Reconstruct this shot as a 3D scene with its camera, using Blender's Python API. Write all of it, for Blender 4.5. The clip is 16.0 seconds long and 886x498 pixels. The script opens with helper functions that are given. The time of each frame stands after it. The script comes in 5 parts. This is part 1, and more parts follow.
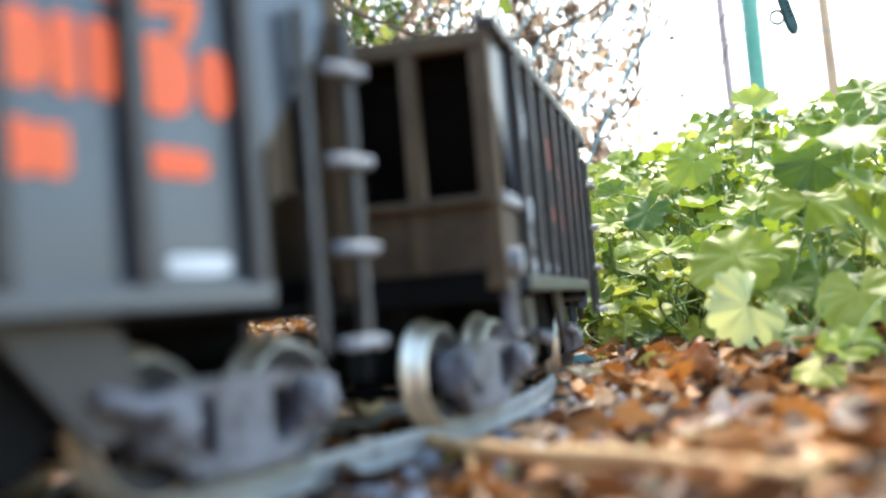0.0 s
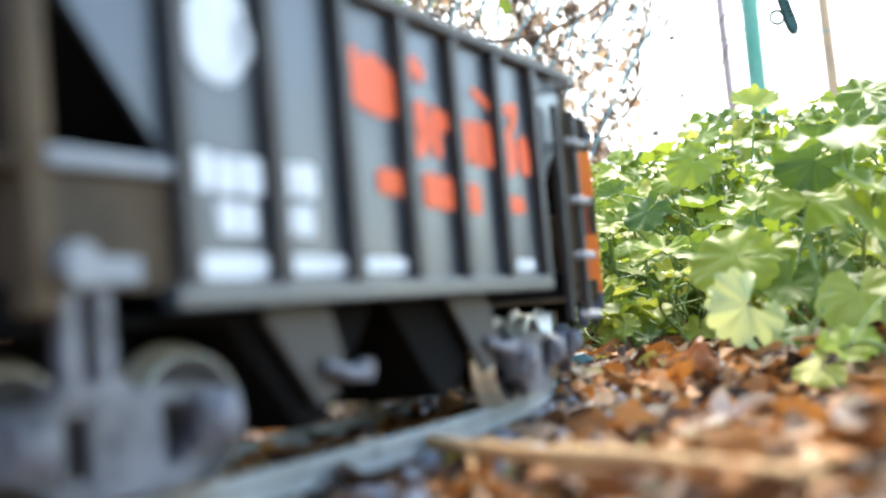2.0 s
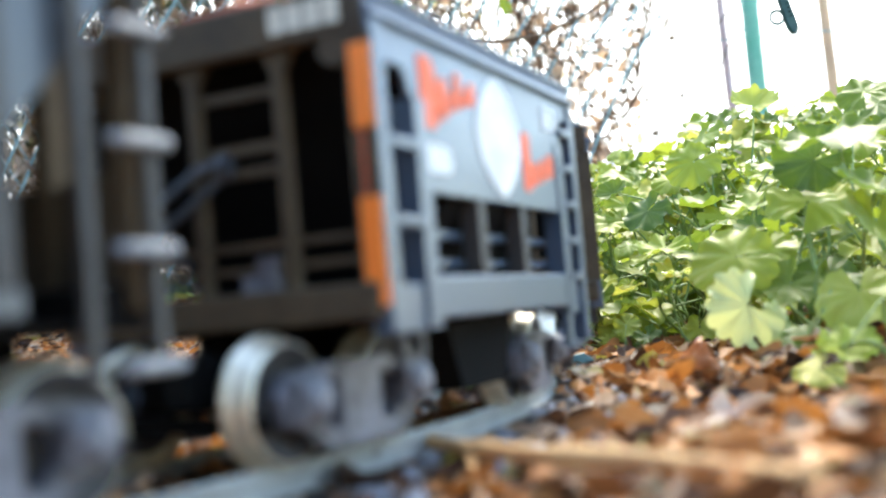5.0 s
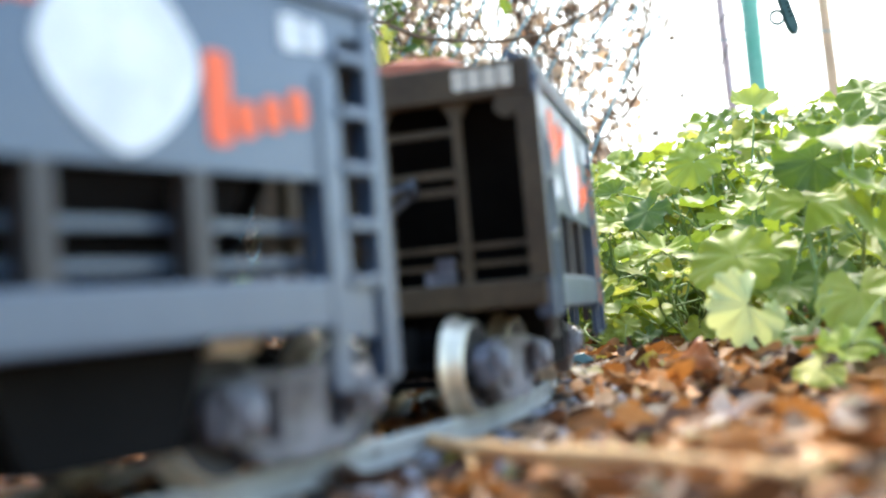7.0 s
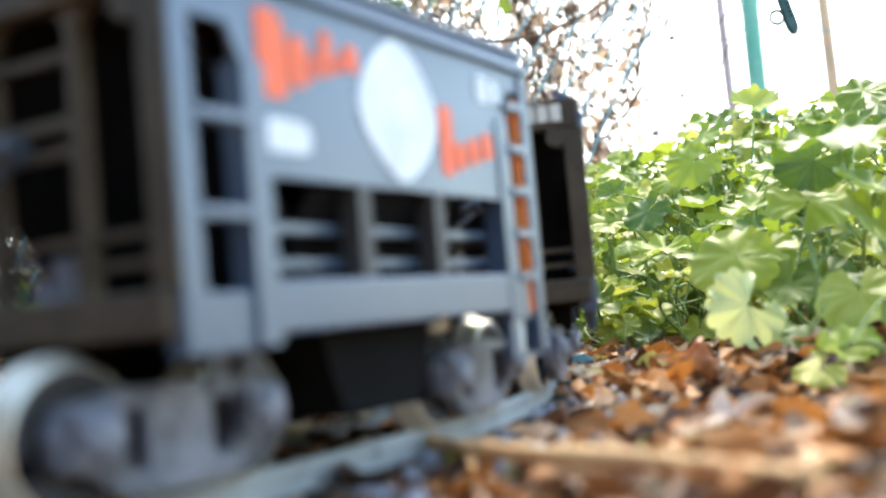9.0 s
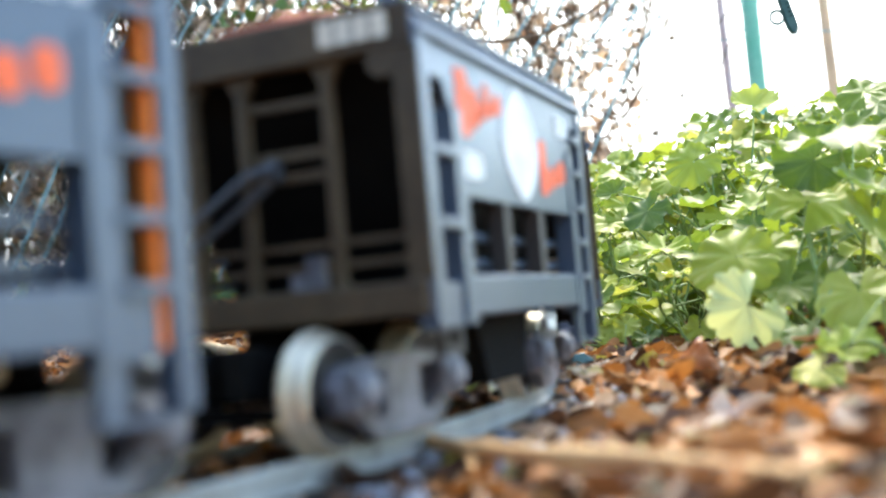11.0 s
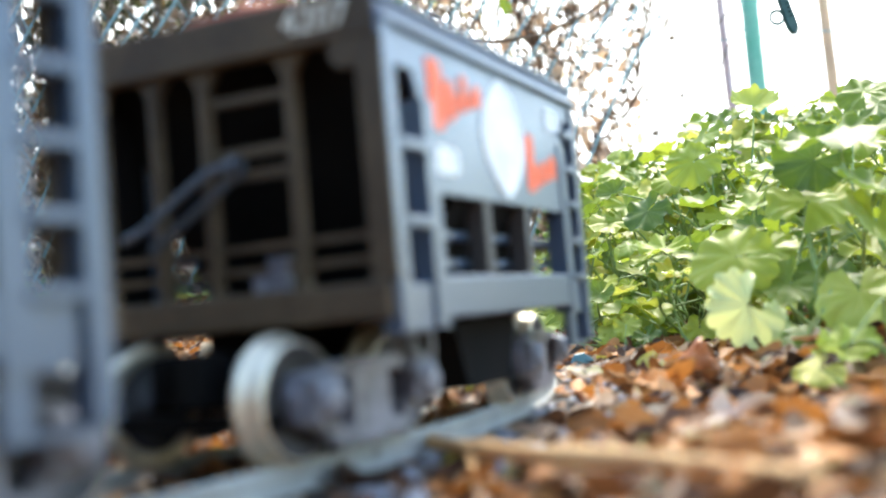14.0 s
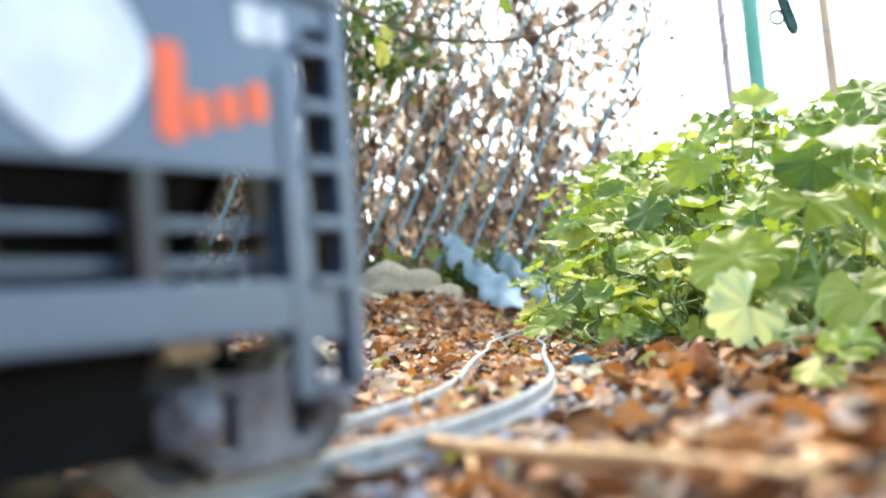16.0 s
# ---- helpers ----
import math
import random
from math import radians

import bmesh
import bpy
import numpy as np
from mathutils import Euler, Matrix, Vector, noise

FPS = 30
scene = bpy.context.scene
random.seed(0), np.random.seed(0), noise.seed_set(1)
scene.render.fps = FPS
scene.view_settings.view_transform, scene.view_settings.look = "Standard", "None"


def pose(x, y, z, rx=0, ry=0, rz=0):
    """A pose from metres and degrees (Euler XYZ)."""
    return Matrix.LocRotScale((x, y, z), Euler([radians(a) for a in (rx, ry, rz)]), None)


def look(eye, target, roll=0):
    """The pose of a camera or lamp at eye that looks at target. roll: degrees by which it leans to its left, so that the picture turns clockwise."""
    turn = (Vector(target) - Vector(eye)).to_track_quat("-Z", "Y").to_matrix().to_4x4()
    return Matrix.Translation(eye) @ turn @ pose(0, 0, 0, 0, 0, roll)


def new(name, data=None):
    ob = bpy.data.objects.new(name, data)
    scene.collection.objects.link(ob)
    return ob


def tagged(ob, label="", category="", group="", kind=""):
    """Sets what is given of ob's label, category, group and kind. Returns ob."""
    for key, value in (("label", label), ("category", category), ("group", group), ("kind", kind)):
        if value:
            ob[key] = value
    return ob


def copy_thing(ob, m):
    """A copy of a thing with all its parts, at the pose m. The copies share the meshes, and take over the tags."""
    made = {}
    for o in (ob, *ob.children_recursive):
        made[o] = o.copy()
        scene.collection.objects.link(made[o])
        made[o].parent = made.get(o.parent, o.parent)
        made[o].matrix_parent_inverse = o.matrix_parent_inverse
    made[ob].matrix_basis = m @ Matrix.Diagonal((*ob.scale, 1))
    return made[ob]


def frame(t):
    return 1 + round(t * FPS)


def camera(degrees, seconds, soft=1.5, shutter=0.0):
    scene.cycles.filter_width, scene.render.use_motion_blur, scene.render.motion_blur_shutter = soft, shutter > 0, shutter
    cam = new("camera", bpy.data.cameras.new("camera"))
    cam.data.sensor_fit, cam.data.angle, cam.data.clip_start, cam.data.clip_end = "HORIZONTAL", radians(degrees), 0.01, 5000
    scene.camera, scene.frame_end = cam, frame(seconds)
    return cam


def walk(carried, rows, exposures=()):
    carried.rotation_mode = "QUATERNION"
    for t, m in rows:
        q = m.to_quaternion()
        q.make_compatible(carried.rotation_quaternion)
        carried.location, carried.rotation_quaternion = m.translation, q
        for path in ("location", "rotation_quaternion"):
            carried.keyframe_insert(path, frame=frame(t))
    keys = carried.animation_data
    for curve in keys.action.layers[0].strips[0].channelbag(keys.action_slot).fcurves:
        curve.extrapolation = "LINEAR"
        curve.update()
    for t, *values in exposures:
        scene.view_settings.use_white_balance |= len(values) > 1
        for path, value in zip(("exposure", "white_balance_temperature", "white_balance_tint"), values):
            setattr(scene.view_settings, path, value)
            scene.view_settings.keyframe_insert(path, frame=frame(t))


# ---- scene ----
# camera: still, low beside a garden railway, leaning a little
EXPOSURE = 2.54
CAM_H = 0.0328
cam = camera(45.45, 16.0, 2.0, 0.4)
EYE = Vector((0.0, 0.0, CAM_H))
CAM_POSE = look(EYE, EYE + Vector((0.0, math.cos(0.0596), math.sin(0.0596))), -4.914)
walk(cam, [(0.0, CAM_POSE), (16.0, CAM_POSE)], [(0.0, EXPOSURE, 6900, 4), (16.0, EXPOSURE, 6900, 4)])
cam.data.dof.use_dof = True
cam.data.dof.focus_distance = 0.88
cam.data.dof.aperture_fstop = 7.8

# light: hazy bright autumn day
SUN_AZ, SUN_EL = radians(23), radians(50)
world = bpy.data.worlds.new("sky")
scene.world = world
world.use_nodes = True
wn = world.node_tree.nodes
wl = world.node_tree.links
sky = wn.new("ShaderNodeTexSky")
sky.sky_type = "NISHITA"
sky.sun_disc = False
sky.sun_elevation = SUN_EL
sky.sun_rotation = SUN_AZ
sky.air_density, sky.dust_density, sky.ozone_density = 1.0, 0.8, 1.4
wl.new(sky.outputs[0], wn["Background"].inputs[0])
wn["Background"].inputs[1].default_value = 0.15
sun = new("sun", bpy.data.lights.new("sun", "SUN"))
sun.data.energy, sun.data.angle, sun.data.color = 1.4, radians(20), (1.0, 0.93, 0.84)
SUN_DIR = Vector((math.sin(SUN_AZ) * math.cos(SUN_EL), math.cos(SUN_AZ) * math.cos(SUN_EL), math.sin(SUN_EL)))
sun.matrix_world = look(SUN_DIR * 20, (0, 0, 0))


# ---- materials ----
def material(name, rough=0.6, metal=0.0):
    m = bpy.data.materials.new(name)
    m.use_nodes = True
    b = m.node_tree.nodes["Principled BSDF"]
    b.inputs["Roughness"].default_value, b.inputs["Metallic"].default_value = rough, metal
    return m, m.node_tree.nodes, m.node_tree.links, b


def ramp(nodes, links, source, stops, target, constant=False):
    r = nodes.new("ShaderNodeValToRGB")
    r.color_ramp.interpolation = "CONSTANT" if constant else "LINEAR"
    e = r.color_ramp.elements
    while len(e) < len(stops):
        e.new(0.5)
    for k, (p, c) in enumerate(stops):
        e[k].position, e[k].color = p, (*c, 1)
    links.new(source, r.inputs[0])
    if target is not None:
        links.new(r.outputs[0], target)
    return r


def worn(name, base, dirt, rough=0.5, metal=0.0, grain=300.0, blotch=25.0, amount=0.5, bump=0.15, rough2=None):
    """Paint, metal or wood with blotches of dirt at two scales and fine relief."""
    m, n, l, b = material(name, rough, metal)
    co = n.new("ShaderNodeTexCoord")
    big, fine = n.new("ShaderNodeTexNoise"), n.new("ShaderNodeTexNoise")
    big.inputs["Scale"].default_value, big.inputs["Detail"].default_value = blotch, 6
    fine.inputs["Scale"].default_value, fine.inputs["Detail"].default_value = grain, 4
    for k in (big, fine):
        l.new(co.outputs["Object"], k.inputs["Vector"])
    mixf = n.new("ShaderNodeMath")
    mixf.operation = "MULTIPLY_ADD"
    mixf.inputs[1].default_value = 0.45
    l.new(fine.outputs["Fac"], mixf.inputs[0])
    l.new(big.outputs["Fac"], mixf.inputs[2])
    mid = 0.95 - 0.4 * amount
    ramp(n, l, mixf.outputs[0], [(max(0.0, mid - 0.22), base), (min(1.0, mid + 0.12), dirt)], b.inputs["Base Color"])
    rr = n.new("ShaderNodeMapRange")
    rr.inputs["To Min"].default_value, rr.inputs["To Max"].default_value = rough - 0.08, (rough2 or rough + 0.2)
    l.new(mixf.outputs[0], rr.inputs["Value"])
    l.new(rr.outputs[0], b.inputs["Roughness"])
    bp = n.new("ShaderNodeBump")
    bp.inputs["Strength"].default_value, bp.inputs["Distance"].default_value = bump, 0.001
    l.new(fine.outputs["Fac"], bp.inputs["Height"])
    l.new(bp.outputs[0], b.inputs["Normal"])
    return m


def leaf_material(name, stops, source="island", rough=0.42, translucent=0.3, veins=0.0, spec=0.5):
    """Thin leaves: colour by leaf, mottled by noise, partly lit through."""
    m, n, l, b = material(name, rough)
    b.inputs["Specular IOR Level"].default_value = spec
    if source == "island":
        rnd = n.new("ShaderNodeNewGeometry").outputs["Random Per Island"]
    else:
        rnd = n.new("ShaderNodeObjectInfo").outputs["Random"]
    co = n.new("ShaderNodeTexCoord")
    nz = n.new("ShaderNodeTexNoise")
    nz.inputs["Scale"].default_value, nz.inputs["Detail"].default_value = 90, 5
    l.new(co.outputs["Object"], nz.inputs["Vector"])
    ad = n.new("ShaderNodeMath")
    ad.operation = "MULTIPLY_ADD"
    ad.inputs[1].default_value = 0.22
    ad.use_clamp = True
    sub = n.new("ShaderNodeMath")
    sub.operation = "SUBTRACT"
    sub.inputs[1].default_value = 0.11
    l.new(nz.outputs["Fac"], ad.inputs[0])
    l.new(rnd, sub.inputs[0])
    l.new(sub.outputs[0], ad.inputs[2])
    r = ramp(n, l, ad.outputs[0], stops, None)
    colour = r.outputs[0]
    height = nz.outputs["Fac"]
    if veins:
        sp = n.new("ShaderNodeSeparateXYZ")
        l.new(co.outputs["Object"], sp.inputs[0])
        at = n.new("ShaderNodeMath")
        at.operation = "ARCTAN2"
        l.new(sp.outputs["X"], at.inputs[0])
        l.new(sp.outputs["Y"], at.inputs[1])
        mu = n.new("ShaderNodeMath")
        mu.operation = "MULTIPLY"
        mu.inputs[1].default_value = 5.5
        l.new(at.outputs[0], mu.inputs[0])
        cs = n.new("ShaderNodeMath")
        cs.operation = "COSINE"
        l.new(mu.outputs[0], cs.inputs[0])
        ab = n.new("ShaderNodeMath")
        ab.operation = "ABSOLUTE"
        l.new(cs.outputs[0], ab.inputs[0])
        vr = n.new("ShaderNodeMapRange")
        vr.inputs["From Min"].default_value, vr.inputs["From Max"].default_value = 0.93, 1.0
        vr.inputs["To Max"].default_value = veins
        l.new(ab.outputs[0], vr.inputs["Value"])
        mx = n.new("ShaderNodeMix")
        mx.data_type = "RGBA"
        l.new(vr.outputs[0], mx.inputs["Factor"])
        l.new(colour, mx.inputs["A"])
        mx.inputs["B"].default_value = (0.5, 0.56, 0.2, 1)
        colour = mx.outputs["Result"]
        height = vr.outputs[0]
    l.new(colour, b.inputs["Base Color"])
    bp = n.new("ShaderNodeBump")
    bp.inputs["Strength"].default_value, bp.inputs["Distance"].default_value = 0.35, 0.001
    l.new(height, bp.inputs["Height"])
    l.new(bp.outputs[0], b.inputs["Normal"])
    tr = n.new("ShaderNodeBsdfTranslucent")
    l.new(colour, tr.inputs["Color"])
    ms = n.new("ShaderNodeMixShader")
    ms.inputs[0].default_value = translucent
    l.new(b.outputs[0], ms.inputs[1])
    l.new(tr.outputs[0], ms.inputs[2])
    l.new(ms.outputs[0], n["Material Output"].inputs["Surface"])
    return m


# ore wagon sides: grey paint, its blue stands for reflected sky
M_SIDE = worn("sky_tinted_grey_paint", (0.040, 0.070, 0.120), (0.062, 0.090, 0.130), 0.24, 0, 500, 30, 0.5, 0.08)
M_HOP = worn("dark_grey_paint", (0.033, 0.041, 0.057), (0.051, 0.058, 0.067), 0.24, 0, 500, 22, 0.5, 0.08)
for m in (M_SIDE, M_HOP):
    m.node_tree.nodes["Principled BSDF"].inputs["Specular IOR Level"].default_value = 0.7
M_END = worn("brown_grime_paint", (0.048, 0.034, 0.020), (0.098, 0.070, 0.040), 0.65, 0, 350, 30, 0.5, 0.2)
M_TAN = worn("tan_end_framing", (0.074, 0.050, 0.026), (0.115, 0.080, 0.044), 0.65, 0, 350, 30, 0.5, 0.2)
for m in (M_END, M_TAN):
    m.node_tree.nodes["Principled BSDF"].inputs["Specular IOR Level"].default_value = 0.3
M_RIB = worn("dark_rib_paint", (0.025, 0.023, 0.022), (0.055, 0.048, 0.042), 0.45, 0, 400, 30, 0.5, 0.1)
M_DARK = worn("black_underframe", (0.0035, 0.0035, 0.0035), (0.008, 0.0075, 0.007), 0.85, 0, 400, 40, 0.5, 0.2)
M_DARK.node_tree.nodes["Principled BSDF"].inputs["Specular IOR Level"].default_value = 0.12
M_TRUCK = worn("dusty_truck_plastic", (0.048, 0.050, 0.060), (0.185, 0.185, 0.21), 0.30, 0, 350, 90, 0.5, 0.3)
M_WHEEL = worn("polished_wheel_steel", (0.86, 0.79, 0.64), (0.62, 0.53, 0.38), 0.36, 0.75, 600, 60, 0.4, 0.05, 0.5)
M_RUNG = worn("pale_worn_grab_iron", (0.18, 0.2, 0.225), (0.28, 0.29, 0.3), 0.4, 0, 500, 60, 0.5, 0.1)
M_ORANGE = worn("orange_lettering", (0.95, 0.13, 0.035), (0.88, 0.16, 0.05), 0.5, 0, 400, 60, 0.4, 0.05)
M_STRIP = worn("bright_orange_tape", (1.0, 0.23, 0.02), (0.97, 0.24, 0.03), 0.5, 0, 400, 60, 0.4, 0.03)
M_WHITE = worn("white_lettering", (0.78, 0.8, 0.8), (0.6, 0.62, 0.62), 0.5, 0, 400, 60, 0.4, 0.05)
M_CREAM = worn("cream_paint", (0.78, 0.72, 0.58), (0.62, 0.56, 0.44), 0.5, 0, 400, 60, 0.4, 0.05)
M_ORE = worn("rusty_ore", (0.42, 0.1, 0.04), (0.3, 0.09, 0.05), 0.8, 0, 300, 60, 0.5, 0.6)
M_RAIL = worn("tarnished_brass_rail", (0.39, 0.385, 0.35), (0.28, 0.275, 0.25), 0.7, 0.0, 700, 60, 0.5, 0.1)
M_RAIL.node_tree.nodes["Principled BSDF"].inputs["Specular IOR Level"].default_value = 0.3
M_TIE = worn("weathered_tie", (0.07, 0.055, 0.045), (0.16, 0.14, 0.13), 0.8, 0, 500, 40, 0.5, 0.3)
M_SOIL = worn("leafy_soil", (0.05, 0.033, 0.022), (0.13, 0.075, 0.04), 0.9, 0, 160, 12, 0.5, 0.8)
M_TWIG = worn("bare_twig", (0.74, 0.44, 0.19), (0.52, 0.29, 0.12), 0.65, 0, 300, 60, 0.4, 0.4)
M_STEM = worn("brown_vine_stem", (0.13, 0.085, 0.05), (0.22, 0.15, 0.1), 0.8, 0, 200, 30, 0.5, 0.4)
M_WIRE = worn("green_fence_vinyl", (0.20, 0.36, 0.37), (0.30, 0.44, 0.45), 0.4, 0, 200, 20, 0.4, 0.1)
M_POST = worn("green_post_paint", (0.12, 0.42, 0.27), (0.22, 0.5, 0.36), 0.5, 0, 60, 8, 0.5, 0.1)
# glare around the thin sapling is mixed into its pale mauve
M_BARK = worn("glare_paled_bark", (0.62, 0.48, 0.48), (0.5, 0.36, 0.34), 0.8, 0, 80, 12, 0.5, 0.4)
M_TAN_BARK = worn("tan_bark", (0.75, 0.5, 0.3), (0.6, 0.4, 0.25), 0.8, 0, 80, 12, 0.5, 0.4)
M_STONE = worn("pale_garden_stone", (0.50, 0.36, 0.21), (0.30, 0.22, 0.13), 0.85, 0, 90, 9, 0.5, 0.6)
M_SHEET = worn("pale_blue_plastic", (0.24, 0.33, 0.31), (0.48, 0.50, 0.45), 0.5, 0, 120, 14, 0.5, 0.3)
M_LITTER = leaf_material("fallen_leaves", [(0.0, (0.024, 0.014, 0.010)), (0.22, (0.12, 0.05, 0.019)), (0.44, (0.32, 0.125, 0.032)), (0.64, (0.56, 0.22, 0.048)), (0.80, (0.52, 0.32, 0.17)), (0.94, (0.60, 0.48, 0.38)), (1.0, (0.48, 0.45, 0.06))], "island", 0.58, 0.25, 0.0, 0.35)
M_DRY = leaf_material("dried_climber_leaves", [(0.0, (0.09, 0.055, 0.04)), (0.18, (0.30, 0.19, 0.125)), (0.5, (0.60, 0.42, 0.28)), (0.85, (0.8, 0.68, 0.57)), (1.0, (0.7, 0.6, 0.3))], "island", 0.55, 0.55)
M_GREEN = leaf_material("scalloped_green_leaf", [(0.0, (0.10, 0.165, 0.020)), (0.3, (0.24, 0.315, 0.028)), (0.65, (0.37, 0.43, 0.045)), (0.9, (0.47, 0.50, 0.085)), (1.0, (0.6, 0.53, 0.09))], "object", 0.48, 0.45, 0.09, 0.35)
M_PALE = leaf_material("pale_yellow_green_leaf", [(0.0, (0.50, 0.56, 0.20)), (1.0, (0.62, 0.66, 0.28))], "object", 0.5, 0.35, 0.10, 0.4)
M_PETIOLE = worn("green_petiole", (0.16, 0.27, 0.06), (0.26, 0.33, 0.1), 0.5, 0, 300, 40, 0.5, 0.1)


# ---- mesh helpers ----
def box(bm, x0, x1, y0, y1, z0, z1, skew=0.0, bevel=0.0):
    """A box; skew pushes the top along x."""
    v = [bm.verts.new(p) for p in ((x0, y0, z0), (x1, y0, z0), (x1, y1, z0), (x0, y1, z0),
                                   (x0 + skew, y0, z1), (x1 + skew, y0, z1), (x1 + skew, y1, z1), (x0 + skew, y1, z1))]
    fs = [bm.faces.new([v[k] for k in q]) for q in ((3, 2, 1, 0), (4, 5, 6, 7), (0, 1, 5, 4), (1, 2, 6, 5), (2, 3, 7, 6), (3, 0, 4, 7))]
    if bevel:
        es = list({e for f in fs for e in f.edges})
        bmesh.ops.bevel(bm, geom=es, offset=bevel, segments=2, affect="EDGES", profile=0.5)
    return bm


def prism(bm, pts, axis, a0, a1):
    """A flat outline given in two axes, drawn out along the third."""
    def put(p, a):
        return {"x": (a, p[0], p[1]), "y": (p[0], a, p[1]), "z": (p[0], p[1], a)}[axis]
    lo = [bm.verts.new(put(p, a0)) for p in pts]
    hi = [bm.verts.new(put(p, a1)) for p in pts]
    n = len(pts)
    bm.faces.new(lo)
    bm.faces.new(hi[::-1])
    for k in range(n):
        bm.faces.new((lo[k], hi[k], hi[(k + 1) % n], lo[(k + 1) % n]))
    return bm


def tube(bm, pts, radii, sides=8):
    """A round rod along points."""
    rings = []
    for k, p in enumerate(pts):
        p = Vector(p)
        d = (Vector(pts[min(k + 1, len(pts) - 1)]) - Vector(pts[max(k - 1, 0)])).normalized()
        u = d.cross(Vector((0, 0, 1)) if abs(d.z) < 0.9 else Vector((1, 0, 0))).normalized()
        w = d.cross(u)
        r = radii[k] if isinstance(radii, (list, tuple)) else radii
        rings.append([bm.verts.new(p + r * (math.cos(2 * math.pi * j / sides) * u + math.sin(2 * math.pi * j / sides) * w)) for j in range(sides)])
    for a, b in zip(rings, rings[1:]):
        for j in range(sides):
            bm.faces.new((a[j], a[(j + 1) % sides], b[(j + 1) % sides], b[j]))
    bm.faces.new(rings[0][::-1])
    bm.faces.new(rings[-1])
    return bm


def lathe(bm, profile, sides=28, centre=(0, 0, 0)):
    """Turns (radius, y) round the y axis."""
    rings = []
    for r, y in profile:
        rings.append([bm.verts.new((centre[0] + r * math.cos(2 * math.pi * j / sides), centre[1] + y, centre[2] + r * math.sin(2 * math.pi * j / sides))) for j in range(sides)])
    for a, b in zip(rings, rings[1:]):
        for j in range(sides):
            bm.faces.new((a[j], a[(j + 1) % sides], b[(j + 1) % sides], b[j]))
    bm.faces.new(rings[0][::-1])
    bm.faces.new(rings[-1])
    return bm


def mesh_of(name, bm, mat, smooth=False):
    bmesh.ops.recalc_face_normals(bm, faces=bm.faces)
    me = bpy.data.meshes.new(name)
    bm.to_mesh(me)
    bm.free()
    me.materials.append(mat)
    if smooth:
        me.shade_smooth()
    return me


def part(name, bm, mat, parent, label="", smooth=False, m=None):
    ob = new(name, mesh_of(name, bm, mat, smooth))
    ob.parent = parent
    if m is not None:
        ob.matrix_basis = m
    return tagged(ob, label)


def rounded(cx, cz, hx, hz, power=3.0, n=20):
    """A rounded outline round (cx, cz)."""
    out = []
    for k in range(n):
        a = 2 * math.pi * k / n
        c, s = math.cos(a), math.sin(a)
        out.append((cx + hx * math.copysign(abs(c) ** (2 / power), c), cz + hz * math.copysign(abs(s) ** (2 / power), s)))
    return out


# ---- the track's line ----
K_AT = np.array([-0.6, -0.2, -0.1, 0.0375, 0.175, 0.3125, 0.45, 0.5875, 0.725, 0.8625, 1.0, 1.9, 2.1, 3.2])
K_OF = np.array([0.3, 0.5, 2.117, -0.788, -2.282, -1.370, 0.204, 0.293, -0.800, 1.062, 0.0, 0.1, 1.6, 1.6])
S_GRID = np.arange(-1.0, 3.2, 0.01)
TH = np.cumsum(np.interp(S_GRID, K_AT, K_OF)) * 0.01
TH += 0.61694 - np.interp(0.0, S_GRID, TH)
TX, TY = np.cumsum(np.sin(TH)) * 0.01, np.cumsum(np.cos(TH)) * 0.01
TX += -0.09761 - np.interp(0.0, S_GRID, TX)
TY += 0.21515 - np.interp(0.0, S_GRID, TY)


def on_track(s):
    return float(np.interp(s, S_GRID, TX)), float(np.interp(s, S_GRID, TY)), float(np.interp(s, S_GRID, TH))


def smoothstep(a, b, v):
    u = np.clip((v - a) / (b - a), 0, 1)
    return u * u * (3 - 2 * u)


def ground_z(x, y):
    """Height of the soil: low along the track, a bank at its side, rising to the fence."""
    x, y = np.asarray(x, float), np.asarray(y, float)
    cx = np.interp(y, TY[:300], TX[:300])
    off = x - cx
    z = -0.0125 + 0.012 * smoothstep(0.07, 0.22, off) * smoothstep(0.35, 0.7, y) * (1 - smoothstep(2.0, 3.0, y)) + 0.02 * smoothstep(0.25, 0.9, off)
    z = z + 0.085 * smoothstep(1.3, 2.6, y - 0.7 * np.clip(off, -0.2, 0.5)) * smoothstep(0.03, 0.3, -off)
    z = z + 0.06 * smoothstep(2.3, 2.8, y)
    wob = 0.0035 * (np.sin(x * 31 + 2 * np.sin(y * 17)) + np.sin(y * 27 + 1.3 * np.sin(x * 19)))
    return z + wob * smoothstep(0.04, 0.09, np.abs(off))


# ---- ground, track ----
def build_ground():
    xs = np.concatenate([[-60, -20, -6, -2.5], np.arange(-1.6, 1.61, 0.04), [2.5, 6, 20, 60]])
    ys = np.concatenate([[-60, -20, -6, -2, -0.8], np.arange(-0.4, 3.21, 0.04), [4, 6, 12, 25, 60, 150]])
    gx, gy = np.meshgrid(xs, ys)
    gz = ground_z(gx, gy)
    co = np.stack([gx, gy, gz], -1).reshape(-1, 3)
    nx, ny = len(xs), len(ys)
    faces = [(j * nx + i, j * nx + i + 1, (j + 1) * nx + i + 1, (j + 1) * nx + i) for j in range(ny - 1) for i in range(nx - 1)]
    me = bpy.data.meshes.new("ground")
    me.from_pydata(co.tolist(), [], faces)
    me.materials.append(M_SOIL)
    me.shade_smooth()
    tagged(new("ground", me), "dark garden soil under fallen leaves", "ground", kind="structure")


